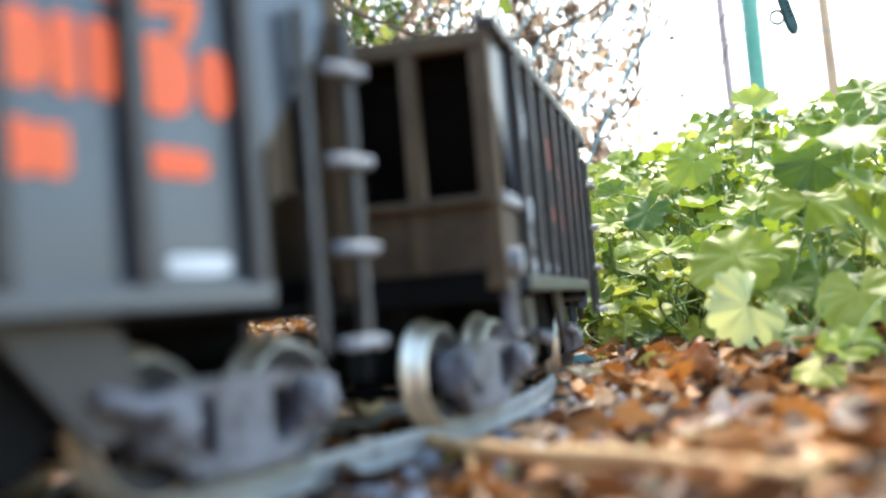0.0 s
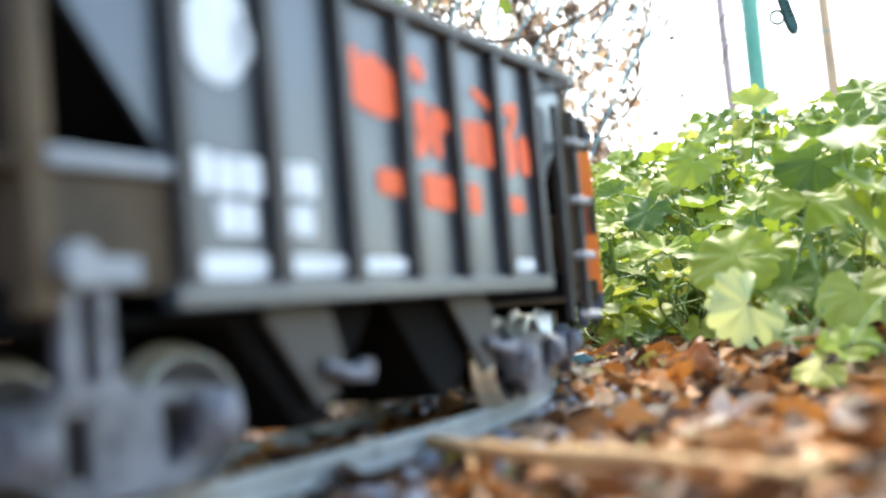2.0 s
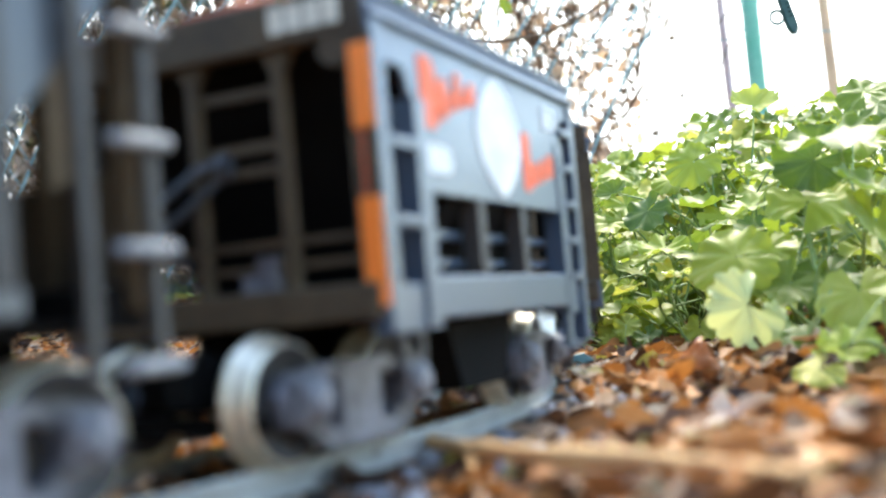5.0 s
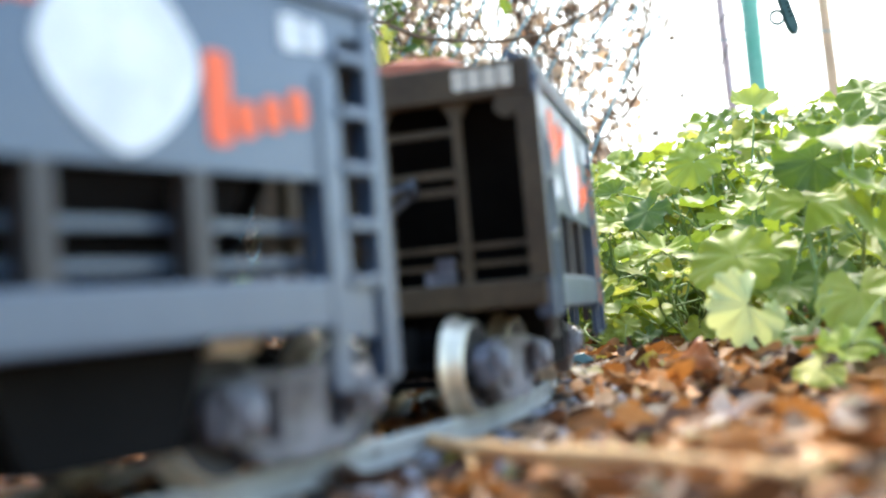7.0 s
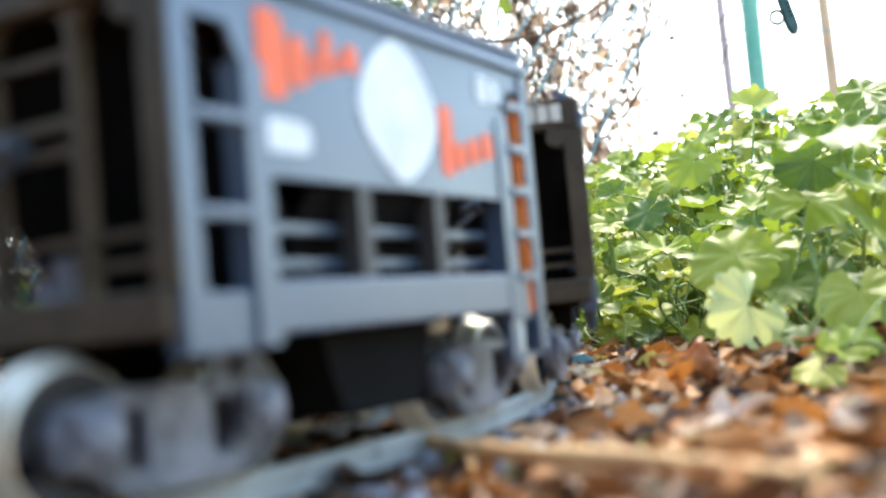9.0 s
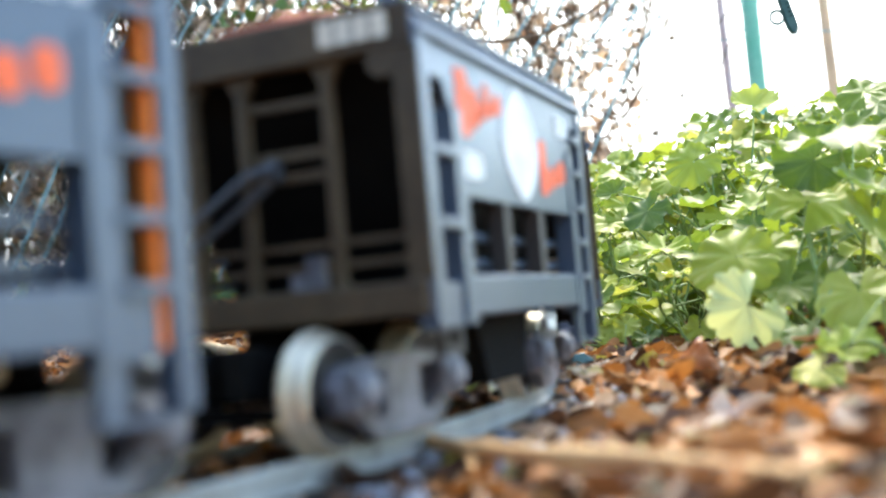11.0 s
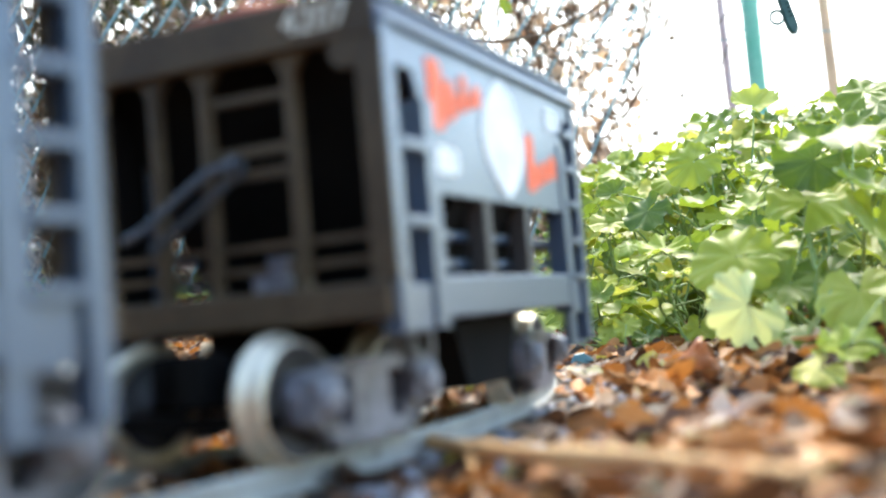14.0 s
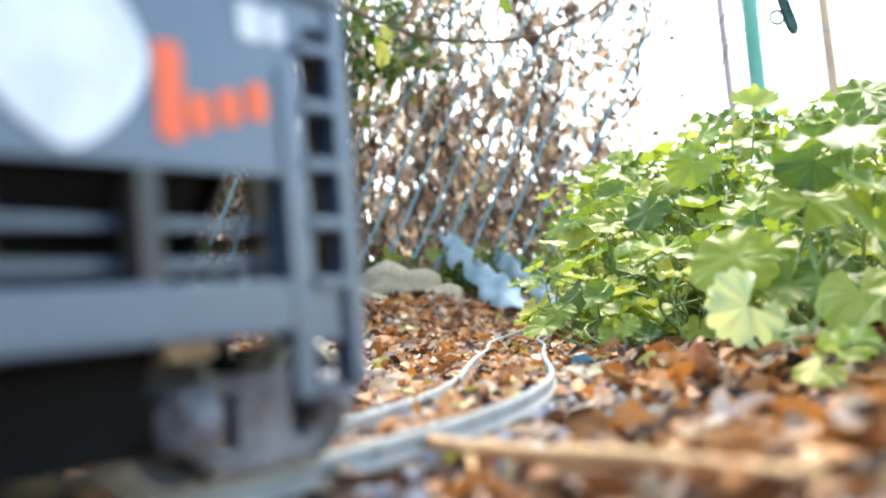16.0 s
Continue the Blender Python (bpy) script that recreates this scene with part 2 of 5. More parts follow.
def rail_mesh(off):
    """One rail: foot, web and rounded head, swept along the track."""
    prof = [(-0.0019, -0.0075), (0.0019, -0.0075), (0.0019, -0.0066), (0.0008, -0.0058), (0.0008, -0.0034), (0.0013, -0.0028), (0.0013, -0.0006),
            (0.0008, 0.0), (-0.0008, 0.0), (-0.0013, -0.0006), (-0.0013, -0.0028), (-0.0008, -0.0034), (-0.0008, -0.0058), (-0.0019, -0.0066)]
    bm, rings = bmesh.new(), []
    for s in np.arange(-0.7, 3.0, 0.01):
        x, y, th = on_track(s)
        rings.append([bm.verts.new((x + (off + a) * math.cos(th), y - (off + a) * math.sin(th), z)) for a, z in prof])
    n = len(prof)
    for a, b in zip(rings, rings[1:]):
        for j in range(n):
            bm.faces.new((a[j], a[(j + 1) % n], b[(j + 1) % n], b[j]))
    return bm


def build_track():
    track = tagged(new("railway_track"), "narrow model railway track half buried in fallen leaves", "railway track", kind="structure")
    for off in (-0.0237, 0.0237):
        part("rail", rail_mesh(off), M_RAIL, track, "tarnished metal rail")
    bm = bmesh.new()
    box(bm, -0.006, 0.006, -0.037, 0.037, -0.0175, -0.0077)
    tie = mesh_of("tie", bm, M_TIE)
    for k, s in enumerate(np.arange(-0.6, 2.9, 0.026)):
        x, y, th = on_track(float(s))
        ob = new("tie", tie)
        ob.parent = track
        ob.matrix_basis = pose(x, y, 0, 0, 0, 90 - math.degrees(th))


def leaf_cloud(rng, px, py, pz, size, tilt, aspect=(0.42, 0.7), flat=None):
    """Curled pointed leaves as one mesh: arrays of centres, lengths and tilts."""
    n = len(px)
    u = np.array([-1, -0.6, -0.15, 0.35, 0.75, 1.0])
    wd = np.array([0.02, 0.75, 1.0, 0.85, 0.45, 0.0])
    rows = len(u)
    loc = np.zeros((rows * 3, 3))
    for k in range(rows):
        loc[3 * k:3 * k + 3] = [(u[k], -wd[k], 0), (u[k], 0, 0), (u[k], wd[k], 0)]
    faces = []
    for k in range(rows - 1):
        for j in range(2):
            a = 3 * k + j
            faces.append((a, a + 1, a + 4, a + 3))
    faces = np.array(faces)
    asp = rng.uniform(*aspect, n)
    curl = rng.normal(0, 0.35, n)
    fold = rng.normal(0.15, 0.35, n)
    wave = rng.uniform(0, 6.28, n)
    X = np.repeat(loc[None, :, 0], n, 0)
    Y = loc[None, :, 1] * asp[:, None] * (1 + 0.18 * np.sin(5 * X + wave[:, None]))
    Z = curl[:, None] * X ** 2 + fold[:, None] * np.abs(Y) * 1.2 + 0.13 * np.sin(4 * X + 3 * Y + wave[:, None])
    P = np.stack([X, Y, Z], -1) * (size / 2)[:, None, None]
    az, t1, t2 = rng.uniform(0, 6.28, n), rng.normal(0, 1, n) * tilt, rng.normal(0, 1, n) * tilt
    def rot(P, ang, i, j):
        c, s = np.cos(ang)[:, None], np.sin(ang)[:, None]
        a, b = P[..., i].copy(), P[..., j].copy()
        P[..., i], P[..., j] = c * a - s * b, s * a + c * b
    if flat is not None:
        rot(P, flat * math.pi / 2, 0, 2)
        t2 = t2 * 0.35
    rot(P, t1, 1, 2)
    rot(P, t2, 0, 2)
    rot(P, az, 0, 1)
    P += np.stack([px, py, pz], -1)[:, None, :]
    F = (faces[None] + (np.arange(n) * rows * 3)[:, None, None]).reshape(-1, 4)
    return P.reshape(-1, 3), F


def leaf_object(name, P, F, mat, label, category):
    me = bpy.data.meshes.new(name)
    me.from_pydata(P.tolist(), [], F.tolist())
    me.materials.append(mat)
    me.shade_smooth()
    return tagged(new(name, me), label, category, kind="stuff")


def build_litter():
    rng = np.random.default_rng(4)
    def scatter(n, x0, x1, y0, y1, lo, hi, tilt, lift):
        px, py = rng.uniform(x0, x1, n), rng.uniform(y0, y1, n)
        off = px - np.interp(py, TY[:300], TX[:300])
        keep = (np.abs(np.abs(off) - 0.0237) > 0.0042)
        px, py, off = px[keep], py[keep], off[keep]
        size = rng.uniform(lo, hi, len(px))
        near = (np.abs(off) < 0.06) | ((py < 0.32) & (off < 0.12))
        pz = ground_z(px, py) + rng.uniform(0.001, lift, len(px)) * np.where(py < 0.45, 0.35, 1.0)
        size = np.where(np.abs(np.abs(off) - 0.0237) < 0.014, size * 0.5, size)
        pz = np.where(near, np.minimum(pz, np.where(np.abs(off) > 0.031, -0.0045, -0.006)), pz)
        return leaf_cloud(rng, px, py, pz, size, np.where(near, tilt * 0.5, tilt))
    leaf_object("fallen_leaves", *scatter(26000, -0.7, 0.75, 0.10, 1.3, 0.009, 0.025, 0.42, 0.009), M_LITTER, "brown and orange curled fallen leaves covering the ground", "leaf litter")
    n = 900
    at, side = rng.uniform(-0.15, 0.9, n), rng.uniform(-0.0195, 0.0195, n)
    tx, ty, th = (np.interp(at, S_GRID, q) for q in (TX, TY, TH))
    leaf_object("fallen_leaves", *leaf_cloud(rng, tx + side * np.cos(th), ty - side * np.sin(th), rng.uniform(-0.0065, -0.0035, n), rng.uniform(0.008, 0.017, n), 0.25), M_LITTER, "brown fallen leaves lying between the rails", "leaf litter")
    leaf_object("fallen_leaves", *scatter(22000, -1.4, 1.4, 1.3, 2.9, 0.012, 0.032, 0.42, 0.012), M_LITTER, "brown fallen leaves spread before the fence", "leaf litter")


build_ground()
build_track()
build_litter()


# ---- the train ----
R_WHEEL = 0.0146
M_HUB = worn("blackened_wheel_plate", (0.03, 0.03, 0.034), (0.07, 0.065, 0.06), 0.5, 0.2, 400, 60, 0.5, 0.1)


def wheel_mesh():
    bm = bmesh.new()
    # outer face at -y: hub, dished plate, rim, tread, flange
    lathe(bm, [(0.0018, -0.0052), (0.004, -0.0048), (0.0045, -0.003), (0.010, -0.0016), (0.0112, -0.0035), (0.0138, -0.004), (R_WHEEL, -0.0034),
               (R_WHEEL + 0.0003, 0.0012), (R_WHEEL + 0.0012, 0.0018), (0.0168, 0.0024), (0.0168, 0.0032), (0.0155, 0.0038), (0.0118, 0.0034), (0.010, 0.0018), (0.0045, 0.003), (0.004, 0.0044), (0.0018, 0.0046)], 36)
    me = mesh_of("wheel", bm, M_WHEEL, True)
    me.materials.append(M_HUB)
    for f in me.polygons:
        c = f.center
        f.material_index = 0 if math.hypot(c.x, c.z) > 0.0132 else 1
    return me


def axle_mesh():
    bm = bmesh.new()
    lathe(bm, [(0.0012, -0.033), (0.0012, -0.02), (0.0022, -0.0195), (0.0018, 0.0), (0.0022, 0.0195), (0.0012, 0.02), (0.0012, 0.033)], 12)
    return mesh_of("axle", bm, M_DARK, True)


def sideframe_mesh(y):
    """Cast side frame: one plate with an arched top, a dropped middle and two windows."""
    w = 0.0052
    outer = [(-0.0285, 0.0095), (-0.0295, 0.0165), (-0.0265, 0.0212), (-0.019, 0.0222), (-0.012, 0.0232), (0.012, 0.0232), (0.019, 0.0222), (0.0265, 0.0212), (0.0295, 0.0165), (0.0285, 0.0095),
             (0.0225, 0.0085), (0.0145, 0.0028), (0.011, 0.0022), (-0.011, 0.0022), (-0.0145, 0.0028), (-0.0225, 0.0085)]
    bm = bmesh.new()
    loops = [outer]
    for sx in (-1, 1):
        loops.append([(sx * 0.0088, 0.0072), (sx * 0.0128, 0.0078), (sx * 0.0155, 0.0112), (sx * 0.0155, 0.0165), (sx * 0.0130, 0.0192), (sx * 0.0088, 0.0195)])
    edges = []
    for lp in loops:
        vs = [bm.verts.new((a, y, b)) for a, b in lp]
        edges += [bm.edges.new((vs[k], vs[(k + 1) % len(vs)])) for k in range(len(vs))]
    bmesh.ops.triangle_fill(bm, use_beauty=True, use_dissolve=False, edges=edges)
    flat = bm.faces[:]
    up = bmesh.ops.extrude_face_region(bm, geom=flat)["geom"]
    bmesh.ops.translate(bm, verts=[g for g in up if isinstance(g, bmesh.types.BMVert)], vec=(0, w, 0))
    bmesh.ops.bevel(bm, geom=[e for e in bm.edges if len(e.link_faces) == 2 and e.calc_face_angle() > 1.2], offset=0.0007, segments=2, affect="EDGES")
    return mesh_of("sideframe", bm, M_TRUCK)


def journal_mesh(out):
    """Journal box with a rounded lid; out is the way it faces."""
    bm = bmesh.new()
    box(bm, -0.0058, 0.0058, *sorted((0, out * 0.0034)), -0.0056, 0.0056, bevel=0.0016)
    lathe(bm, [(0.0046, 0.0), (0.0046, 0.0012), (0.0032, 0.0024), (0.0012, 0.0028)] if out > 0 else [(0.0012, -0.0028), (0.0032, -0.0024), (0.0046, -0.0012), (0.0046, 0.0)], 16, (0, out * 0.0032, 0))
    return mesh_of("journal_box", bm, M_TRUCK)


def spring_mesh():
    bm = bmesh.new()
    tube(bm, [(0.0017 * math.cos(a), 0.0017 * math.sin(a), 0.0066 + 0.0105 * a / (2 * math.pi * 4)) for a in np.linspace(0, 2 * math.pi * 4, 33)], 0.0006, 5)
    return mesh_of("spring", bm, M_TRUCK)


TRUCK_MESHES = {}


def add_truck(wagon, x):
    """A two-axle truck: bolster with side frames, axles and wheels under it. Returns the truck and what rolls."""
    if not TRUCK_MESHES:
        bm = bmesh.new()
        box(bm, -0.007, 0.007, -0.034, 0.034, 0.0172, 0.0225, bevel=0.001)
        box(bm, -0.016, 0.016, -0.006, 0.006, 0.0185, 0.0255, bevel=0.001)
        for sx in (-1, 1):
            box(bm, sx * 0.0325 - 0.0012, sx * 0.0325 + 0.0012, -0.031, 0.031, 0.009, 0.013)
        TRUCK_MESHES.update(bolster=mesh_of("truck", bm, M_DARK), right=sideframe_mesh(-0.0342), left=sideframe_mesh(0.029), wheel=wheel_mesh(), axle=axle_mesh(), spring=spring_mesh(), journal_right=journal_mesh(-1), journal_left=journal_mesh(1))
    truck = new("truck", TRUCK_MESHES["bolster"])
    truck.parent = wagon
    truck.matrix_basis = pose(x, 0, 0)
    tagged(truck, "two-axle truck with dusty cast side frames")
    for key in ("right", "left"):
        ob = new("sideframe", TRUCK_MESHES[key])
        ob.parent = truck
        for jx in (-0.0215, 0.0215):
            ob = new("journal_box", TRUCK_MESHES["journal_" + key])
            ob.parent = truck
            ob.matrix_basis = pose(jx, -0.034 if key == "right" else 0.034, 0.0152)
    for y in (-0.0316, 0.0316):
        for sx in (-0.0052, 0.0, 0.0052):
            ob = new("spring", TRUCK_MESHES["spring"])
            ob.parent = truck
            ob.matrix_basis = pose(sx, y, 0)
    rolling = []
    for ax in (-0.021, 0.021):
        for name, y, turn in (("axle", 0, 0), ("wheel", -0.0245, 0), ("wheel", 0.0245, 180)):
            ob = new(name, TRUCK_MESHES[name])
            ob.parent = truck
            base = pose(ax, y, R_WHEEL)
            ob.matrix_basis = base @ pose(0, 0, 0, 0, 0, turn)
            if name == "wheel":
                tagged(ob, "shiny bare steel wheel")
            rolling.append((ob, ax, y, turn))
    return truck, rolling


def coupler(wagon, x, sx):
    bm = bmesh.new()
    box(bm, *sorted((x, x + sx * 0.022)), -0.004, 0.004, 0.019, 0.025, bevel=0.001)
    box(bm, *sorted((x - sx * 0.022, x + sx * 0.008)), -0.0125, 0.0125, 0.0135, 0.0265, bevel=0.0015)
    prism(bm, [(x + sx * 0.018, -0.006), (x + sx * 0.030, -0.007), (x + sx * 0.033, -0.003), (x + sx * 0.026, 0.001), (x + sx * 0.031, 0.006), (x + sx * 0.024, 0.007), (x + sx * 0.018, 0.005)], "z", 0.016, 0.028)
    part("coupler", bm, M_DARK, wagon, "black knuckle coupler in its draft box")


def text_mesh(words, height, mat):
    """Raised lettering from the built-in font, centred."""
    cu = bpy.data.curves.new("text", "FONT")
    cu.body, cu.size, cu.align_x, cu.align_y, cu.extrude = words, height, "CENTER", "CENTER", 0.0002
    tmp = new("text", cu)
    me = bpy.data.meshes.new_from_object(tmp.evaluated_get(bpy.context.evaluated_depsgraph_get()))
    bpy.data.objects.remove(tmp)
    me.materials.clear()
    me.materials.append(mat)
    return me


def ore_wagon(strip="", number=""):
    """Open ore wagon: upper box on posts, slatted lower bays, ladders at the corners."""
    ENDS, W = {-1: 0.0805, 1: 0.0748}, 0.0490
    LF, LR = ENDS[-1], ENDS[1]
    w = new("ore_wagon")
    for sy in (-1, 1):
        def ys(a, b):
            return tuple(sorted((sy * a, sy * b)))
        bm = bmesh.new()
        prism(bm, [(-LF, 0.106), (-LF, 0.0955), (-0.0635, 0.0955), (-0.060, 0.0885), (-0.0565, 0.0865), (-0.0565, 0.0645), (0.0565, 0.0645), (0.0565, 0.0865), (0.060, 0.0885), (0.0625, 0.0985), (LR, 0.0985), (LR, 0.106)], "y", *ys(W - 0.002, W))
        part("side_panel", bm, M_SIDE, w, "grey side sheet with reflected sky blue in its paint", m=None)
        bm = bmesh.new()
        v = [(sy * (W - 0.001), 0.1045), (sy * (W + 0.0022), 0.1052), (sy * (W + 0.0022), 0.1066), (sy * (W + 0.0004), 0.1076), (sy * (W - 0.0006), 0.1105), (sy * (W + 0.0008), 0.1112), (sy * (W + 0.0008), 0.1122), (sy * (W - 0.007), 0.1166), (sy * (W - 0.010), 0.1166), (sy * (W - 0.004), 0.106)]
        prism(bm, v, "x", -LF - 0.001, LR + 0.001)
        part("top_rail", bm, M_SIDE, w, "blue-grey sloping ridged top rail")
        bm = bmesh.new()
        box(bm, -0.058, 0.058, *ys(W - 0.004, W + 0.0004), 0.0312, 0.0425, bevel=0.0008)
        part("side_sill", bm, M_SIDE, w)
        for x in (-0.0565, -0.018, 0.017, 0.0565):
            bm = bmesh.new()
            hw = 0.0034 if abs(x) > 0.05 else 0.0026
            box(bm, x - hw, x + hw, *ys(W - 0.006, W - 0.0002 + (0.0009 if abs(x) > 0.05 else 0)), 0.0290 if abs(x) > 0.05 else 0.0425, 0.0885 if abs(x) > 0.05 else 0.0645)
            part("post", bm, M_SIDE if abs(x) > 0.05 else M_RIB, w)
        for z in (0.0465, 0.0545):
            bm = bmesh.new()
            box(bm, -0.055, 0.055, *ys(W - 0.0095, W - 0.0065), z - 0.0010, z + 0.0010)
            part("slat", bm, M_SIDE, w, "blue-grey side slat")
        for ex in (-1, 1):
            L = ENDS[ex]
            bm = bmesh.new()
            box(bm, *sorted((ex * (L - (0.0055 if ex < 0 else 0.0044)), ex * (L + 0.0006))), *ys(W - 0.005, W + 0.001), 0.0285 if ex < 0 else 0.0185, 0.1065, bevel=0.0006)
            part("corner_post", bm, M_SIDE, w)
            bm = bmesh.new()
            box(bm, *sorted((ex * (L + 0.0007), ex * (L + 0.0016))), *ys(W - 0.0062, W + 0.0009), 0.0418, 0.1012)
            part("end_corner", bm, M_END, w, "brown weathered corner strip")
            for z in ((0.056, 0.0755) if ex < 0 else (0.0415, 0.0545, 0.0675, 0.0805, 0.0935)):
                bm = bmesh.new()
                box(bm, *sorted((ex * 0.059, ex * (L - 0.005))), *ys(W - 0.002, W + 0.0016), z - 0.0013, z + 0.0013, bevel=0.0004)
                part("rung", bm, M_SIDE, w)
            bm = bmesh.new()
            box(bm, *sorted((ex * 0.0601, ex * (L - 0.0056))), *ys(W - 0.0035, W - 0.0005), 0.0285, 0.0405, bevel=0.0005)
            part("sill_end", bm, M_SIDE, w)
            bm = bmesh.new()
            if ex < 0:
                box(bm, -0.0625, -0.0598, *ys(W - 0.004, W - 0.0015), 0.0215, 0.0284)
                box(bm, -0.0700, -0.0626, *ys(W - 0.004, W - 0.0015), 0.0215, 0.0232)
                box(bm, -0.0727, -0.0701, *ys(W - 0.004, W - 0.0015), 0.0215, 0.0284)
            else:
                box(bm, 0.0535, 0.0595, *ys(W - 0.003, W - 0.0004), 0.0188, 0.030)
                box(bm, *sorted((ex * 0.0535, ex * (L - 0.001))), *ys(W - 0.003, W - 0.0004), 0.0172, 0.0187)
            part("stirrup", bm, M_RIB if ex < 0 else M_SIDE, w, "hanging step iron under the corner")
            # round corner bolt on the end gusset
            bm = bmesh.new()
            prism(bm, [(sy * (W - 0.0095) + 0.0042 * math.cos(q * math.pi / 8), 0.0985 + 0.0042 * math.sin(q * math.pi / 8)) for q in range(16)], "x", *sorted((ex * (L - 0.0005), ex * (L + 0.0012))))
            part("corner_boss", bm, M_END, w, "round brown corner boss")
    for ex in (-1, 1):
        def xs(a, b):
            return tuple(sorted((ex * a, ex * b)))
        bm = bmesh.new()
        L = ENDS[ex]
        box(bm, *xs(L - 0.004, L + 0.0016), -W + 0.0005, W - 0.0005, 0.1015, 0.1135, bevel=0.0008)
        part("end_beam", bm, M_END, w, "brown weathered end beam")
        bm = bmesh.new()
        box(bm, *xs(L - 0.004, L + 0.004), -W + 0.001, W - 0.001, 0.0325, 0.0415, bevel=0.001)
        part("end_sill", bm, M_END, w)
        for y in (-0.0215, 0.005, 0.0215):
            bm = bmesh.new()
            box(bm, *xs(L - 0.005, L - 0.001), y - 0.0014, y + 0.0014, 0.0415, 0.1018)
            prism(bm, [(y - 0.005, 0.1018), (y + 0.005, 0.1018), (y + 0.0017, 0.0965), (y - 0.0017, 0.0965)], "x", *xs(L - 0.0045, L - 0.0013))
            part("end_post", bm, M_END, w)
        for sy in (-1, 1):
            bm = bmesh.new()
            prism(bm, [(sy * (W - 0.005), 0.1018), (sy * (W - 0.012), 0.1018), (sy * (W - 0.010), 0.096), (sy * (W - 0.005), 0.092)], "x", *xs(L - 0.005, L - 0.001))
            box(bm, *xs(L - 0.0062, L - 0.0005), *sorted((sy * (W - 0.0055), sy * (W - 0.0068))), 0.0415, 0.1016)
            part("gusset", bm, M_END, w)
        for y0, y1, z, h in ((-0.0215, 0.005, 0.0925, 0.0011), (-0.0215, 0.005, 0.0785, 0.0013), (-0.0215, 0.005, 0.0725, 0.0013), (-0.046, 0.046, 0.0535, 0.0009), (-0.046, 0.046, 0.0475, 0.0009)):
            bm = bmesh.new()
            box(bm, *xs(L - 0.0055, L - 0.003), y0, y1, z - h, z + h)
            part("crossbar", bm, M_END, w)
        if number:
            ob = new("number", text_mesh(number, 0.0096, M_CREAM))
            ob.parent = w
            ob.matrix_basis = Matrix(((0, 0, ex, ex * (L + 0.0019)), (ex, 0, 0, -ex * -0.0325), (0, 1, 0, 0.1076), (0, 0, 0, 1)))
            tagged(ob, "cream painted number")
        for k in range(0 if number else 4):
            bm = bmesh.new()
            yc = (-0.0245 - 0.0052 * k) * (1 if ex < 0 else -1)
            box(bm, *xs(L + 0.0016, L + 0.002), yc - 0.0021, yc + 0.0021, 0.1046, 0.1112)
            part("number_bar", bm, M_CREAM, w, "cream plain bar")
        # brake lever stand and its sloping arm
        bm = bmesh.new()
        tube(bm, [(ex * L, -0.006, 0.0755), (ex * (L + 0.005), 0.0, 0.0735), (ex * (L + 0.009), 0.019, 0.0600), (ex * (L + 0.009), 0.025, 0.0580)], 0.0012, 8)
        tube(bm, [(ex * (L + 0.001), -0.0045, 0.0712), (ex * (L + 0.006), 0.019, 0.0548)], 0.0012, 8)
        lathe(bm, [(0.0032, -0.001), (0.0032, 0.001)], 14, (ex * (L + 0.001), -0.006, 0.0742))
        part("brake_arm", bm, M_HOP, w, "grey sloping brake arm of two bars")
        bm = bmesh.new()
        box(bm, *xs(L - 0.005, L - 0.002), -0.017, -0.011, 0.0415, 0.0505)
        box(bm, *xs(L - 0.005, L - 0.001), -0.0105, -0.007, 0.0415, 0.046)
        part("brake_cylinder", bm, M_TRUCK, w)
        coupler(w, ex * (L - 0.006), ex)
    # added black plate: gives the far front opening its deep shade
    bm = bmesh.new()
    box(bm, -LF + 0.0062, -0.0595, W - 0.0075, W - 0.0062, 0.0418, 0.1012)
    part("blackout_plate", bm, M_DARK, w, "black inner plate added to keep the end opening dark")
    bm = bmesh.new()
    box(bm, 0.0325, 0.0465, -0.0322, -0.0272, 0.0275, 0.0316, bevel=0.0007)
    part("brake_box", bm, M_CREAM, w, "cream box over the rear truck")
    # hopper inside: slope sheets and centre sill
    for ex in (-1, 1):
        bm = bmesh.new()
        prism(bm, [(ex * (ENDS[ex] - 0.0052), 0.108), (ex * (ENDS[ex] - 0.0065), 0.108), (ex * 0.021, 0.030), (ex * 0.0225, 0.030)], "y", -0.042, 0.042)
        part("slope_sheet", bm, M_DARK, w, "black inner slope sheet")
    for sy in (-1, 1):
        bm = bmesh.new()
        prism(bm, [(sy * 0.0465, 0.066), (sy * 0.0455, 0.066), (sy * 0.020, 0.028), (sy * 0.0212, 0.028)], "x", -0.034, 0.034)
        part("slope_sheet", bm, M_DARK, w, "black inner slope sheet")
    bm = bmesh.new()
    prism(bm, [(-0.026, 0.0322), (-0.017, 0.0095), (0.017, 0.0095), (0.026, 0.0322)], "y", -0.038, 0.038)
    part("outlet_bay", bm, M_DARK, w, "black underfloor outlet bay")
    # added plate that stops light falling through onto trucks and wheels
    bm = bmesh.new()
    box(bm, -0.078, 0.0725, -0.0445, 0.0445, 0.0325, 0.0338)
    part("light_stop_plate", bm, M_DARK, w)
    bm = bmesh.new()
    box(bm, -0.076, 0.071, -0.011, 0.011, 0.0225, 0.0322)
    part("centre_sill", bm, M_DARK, w)
    bm = bmesh.new()
    rng = random.Random(3)
    nx, ny = 22, 12
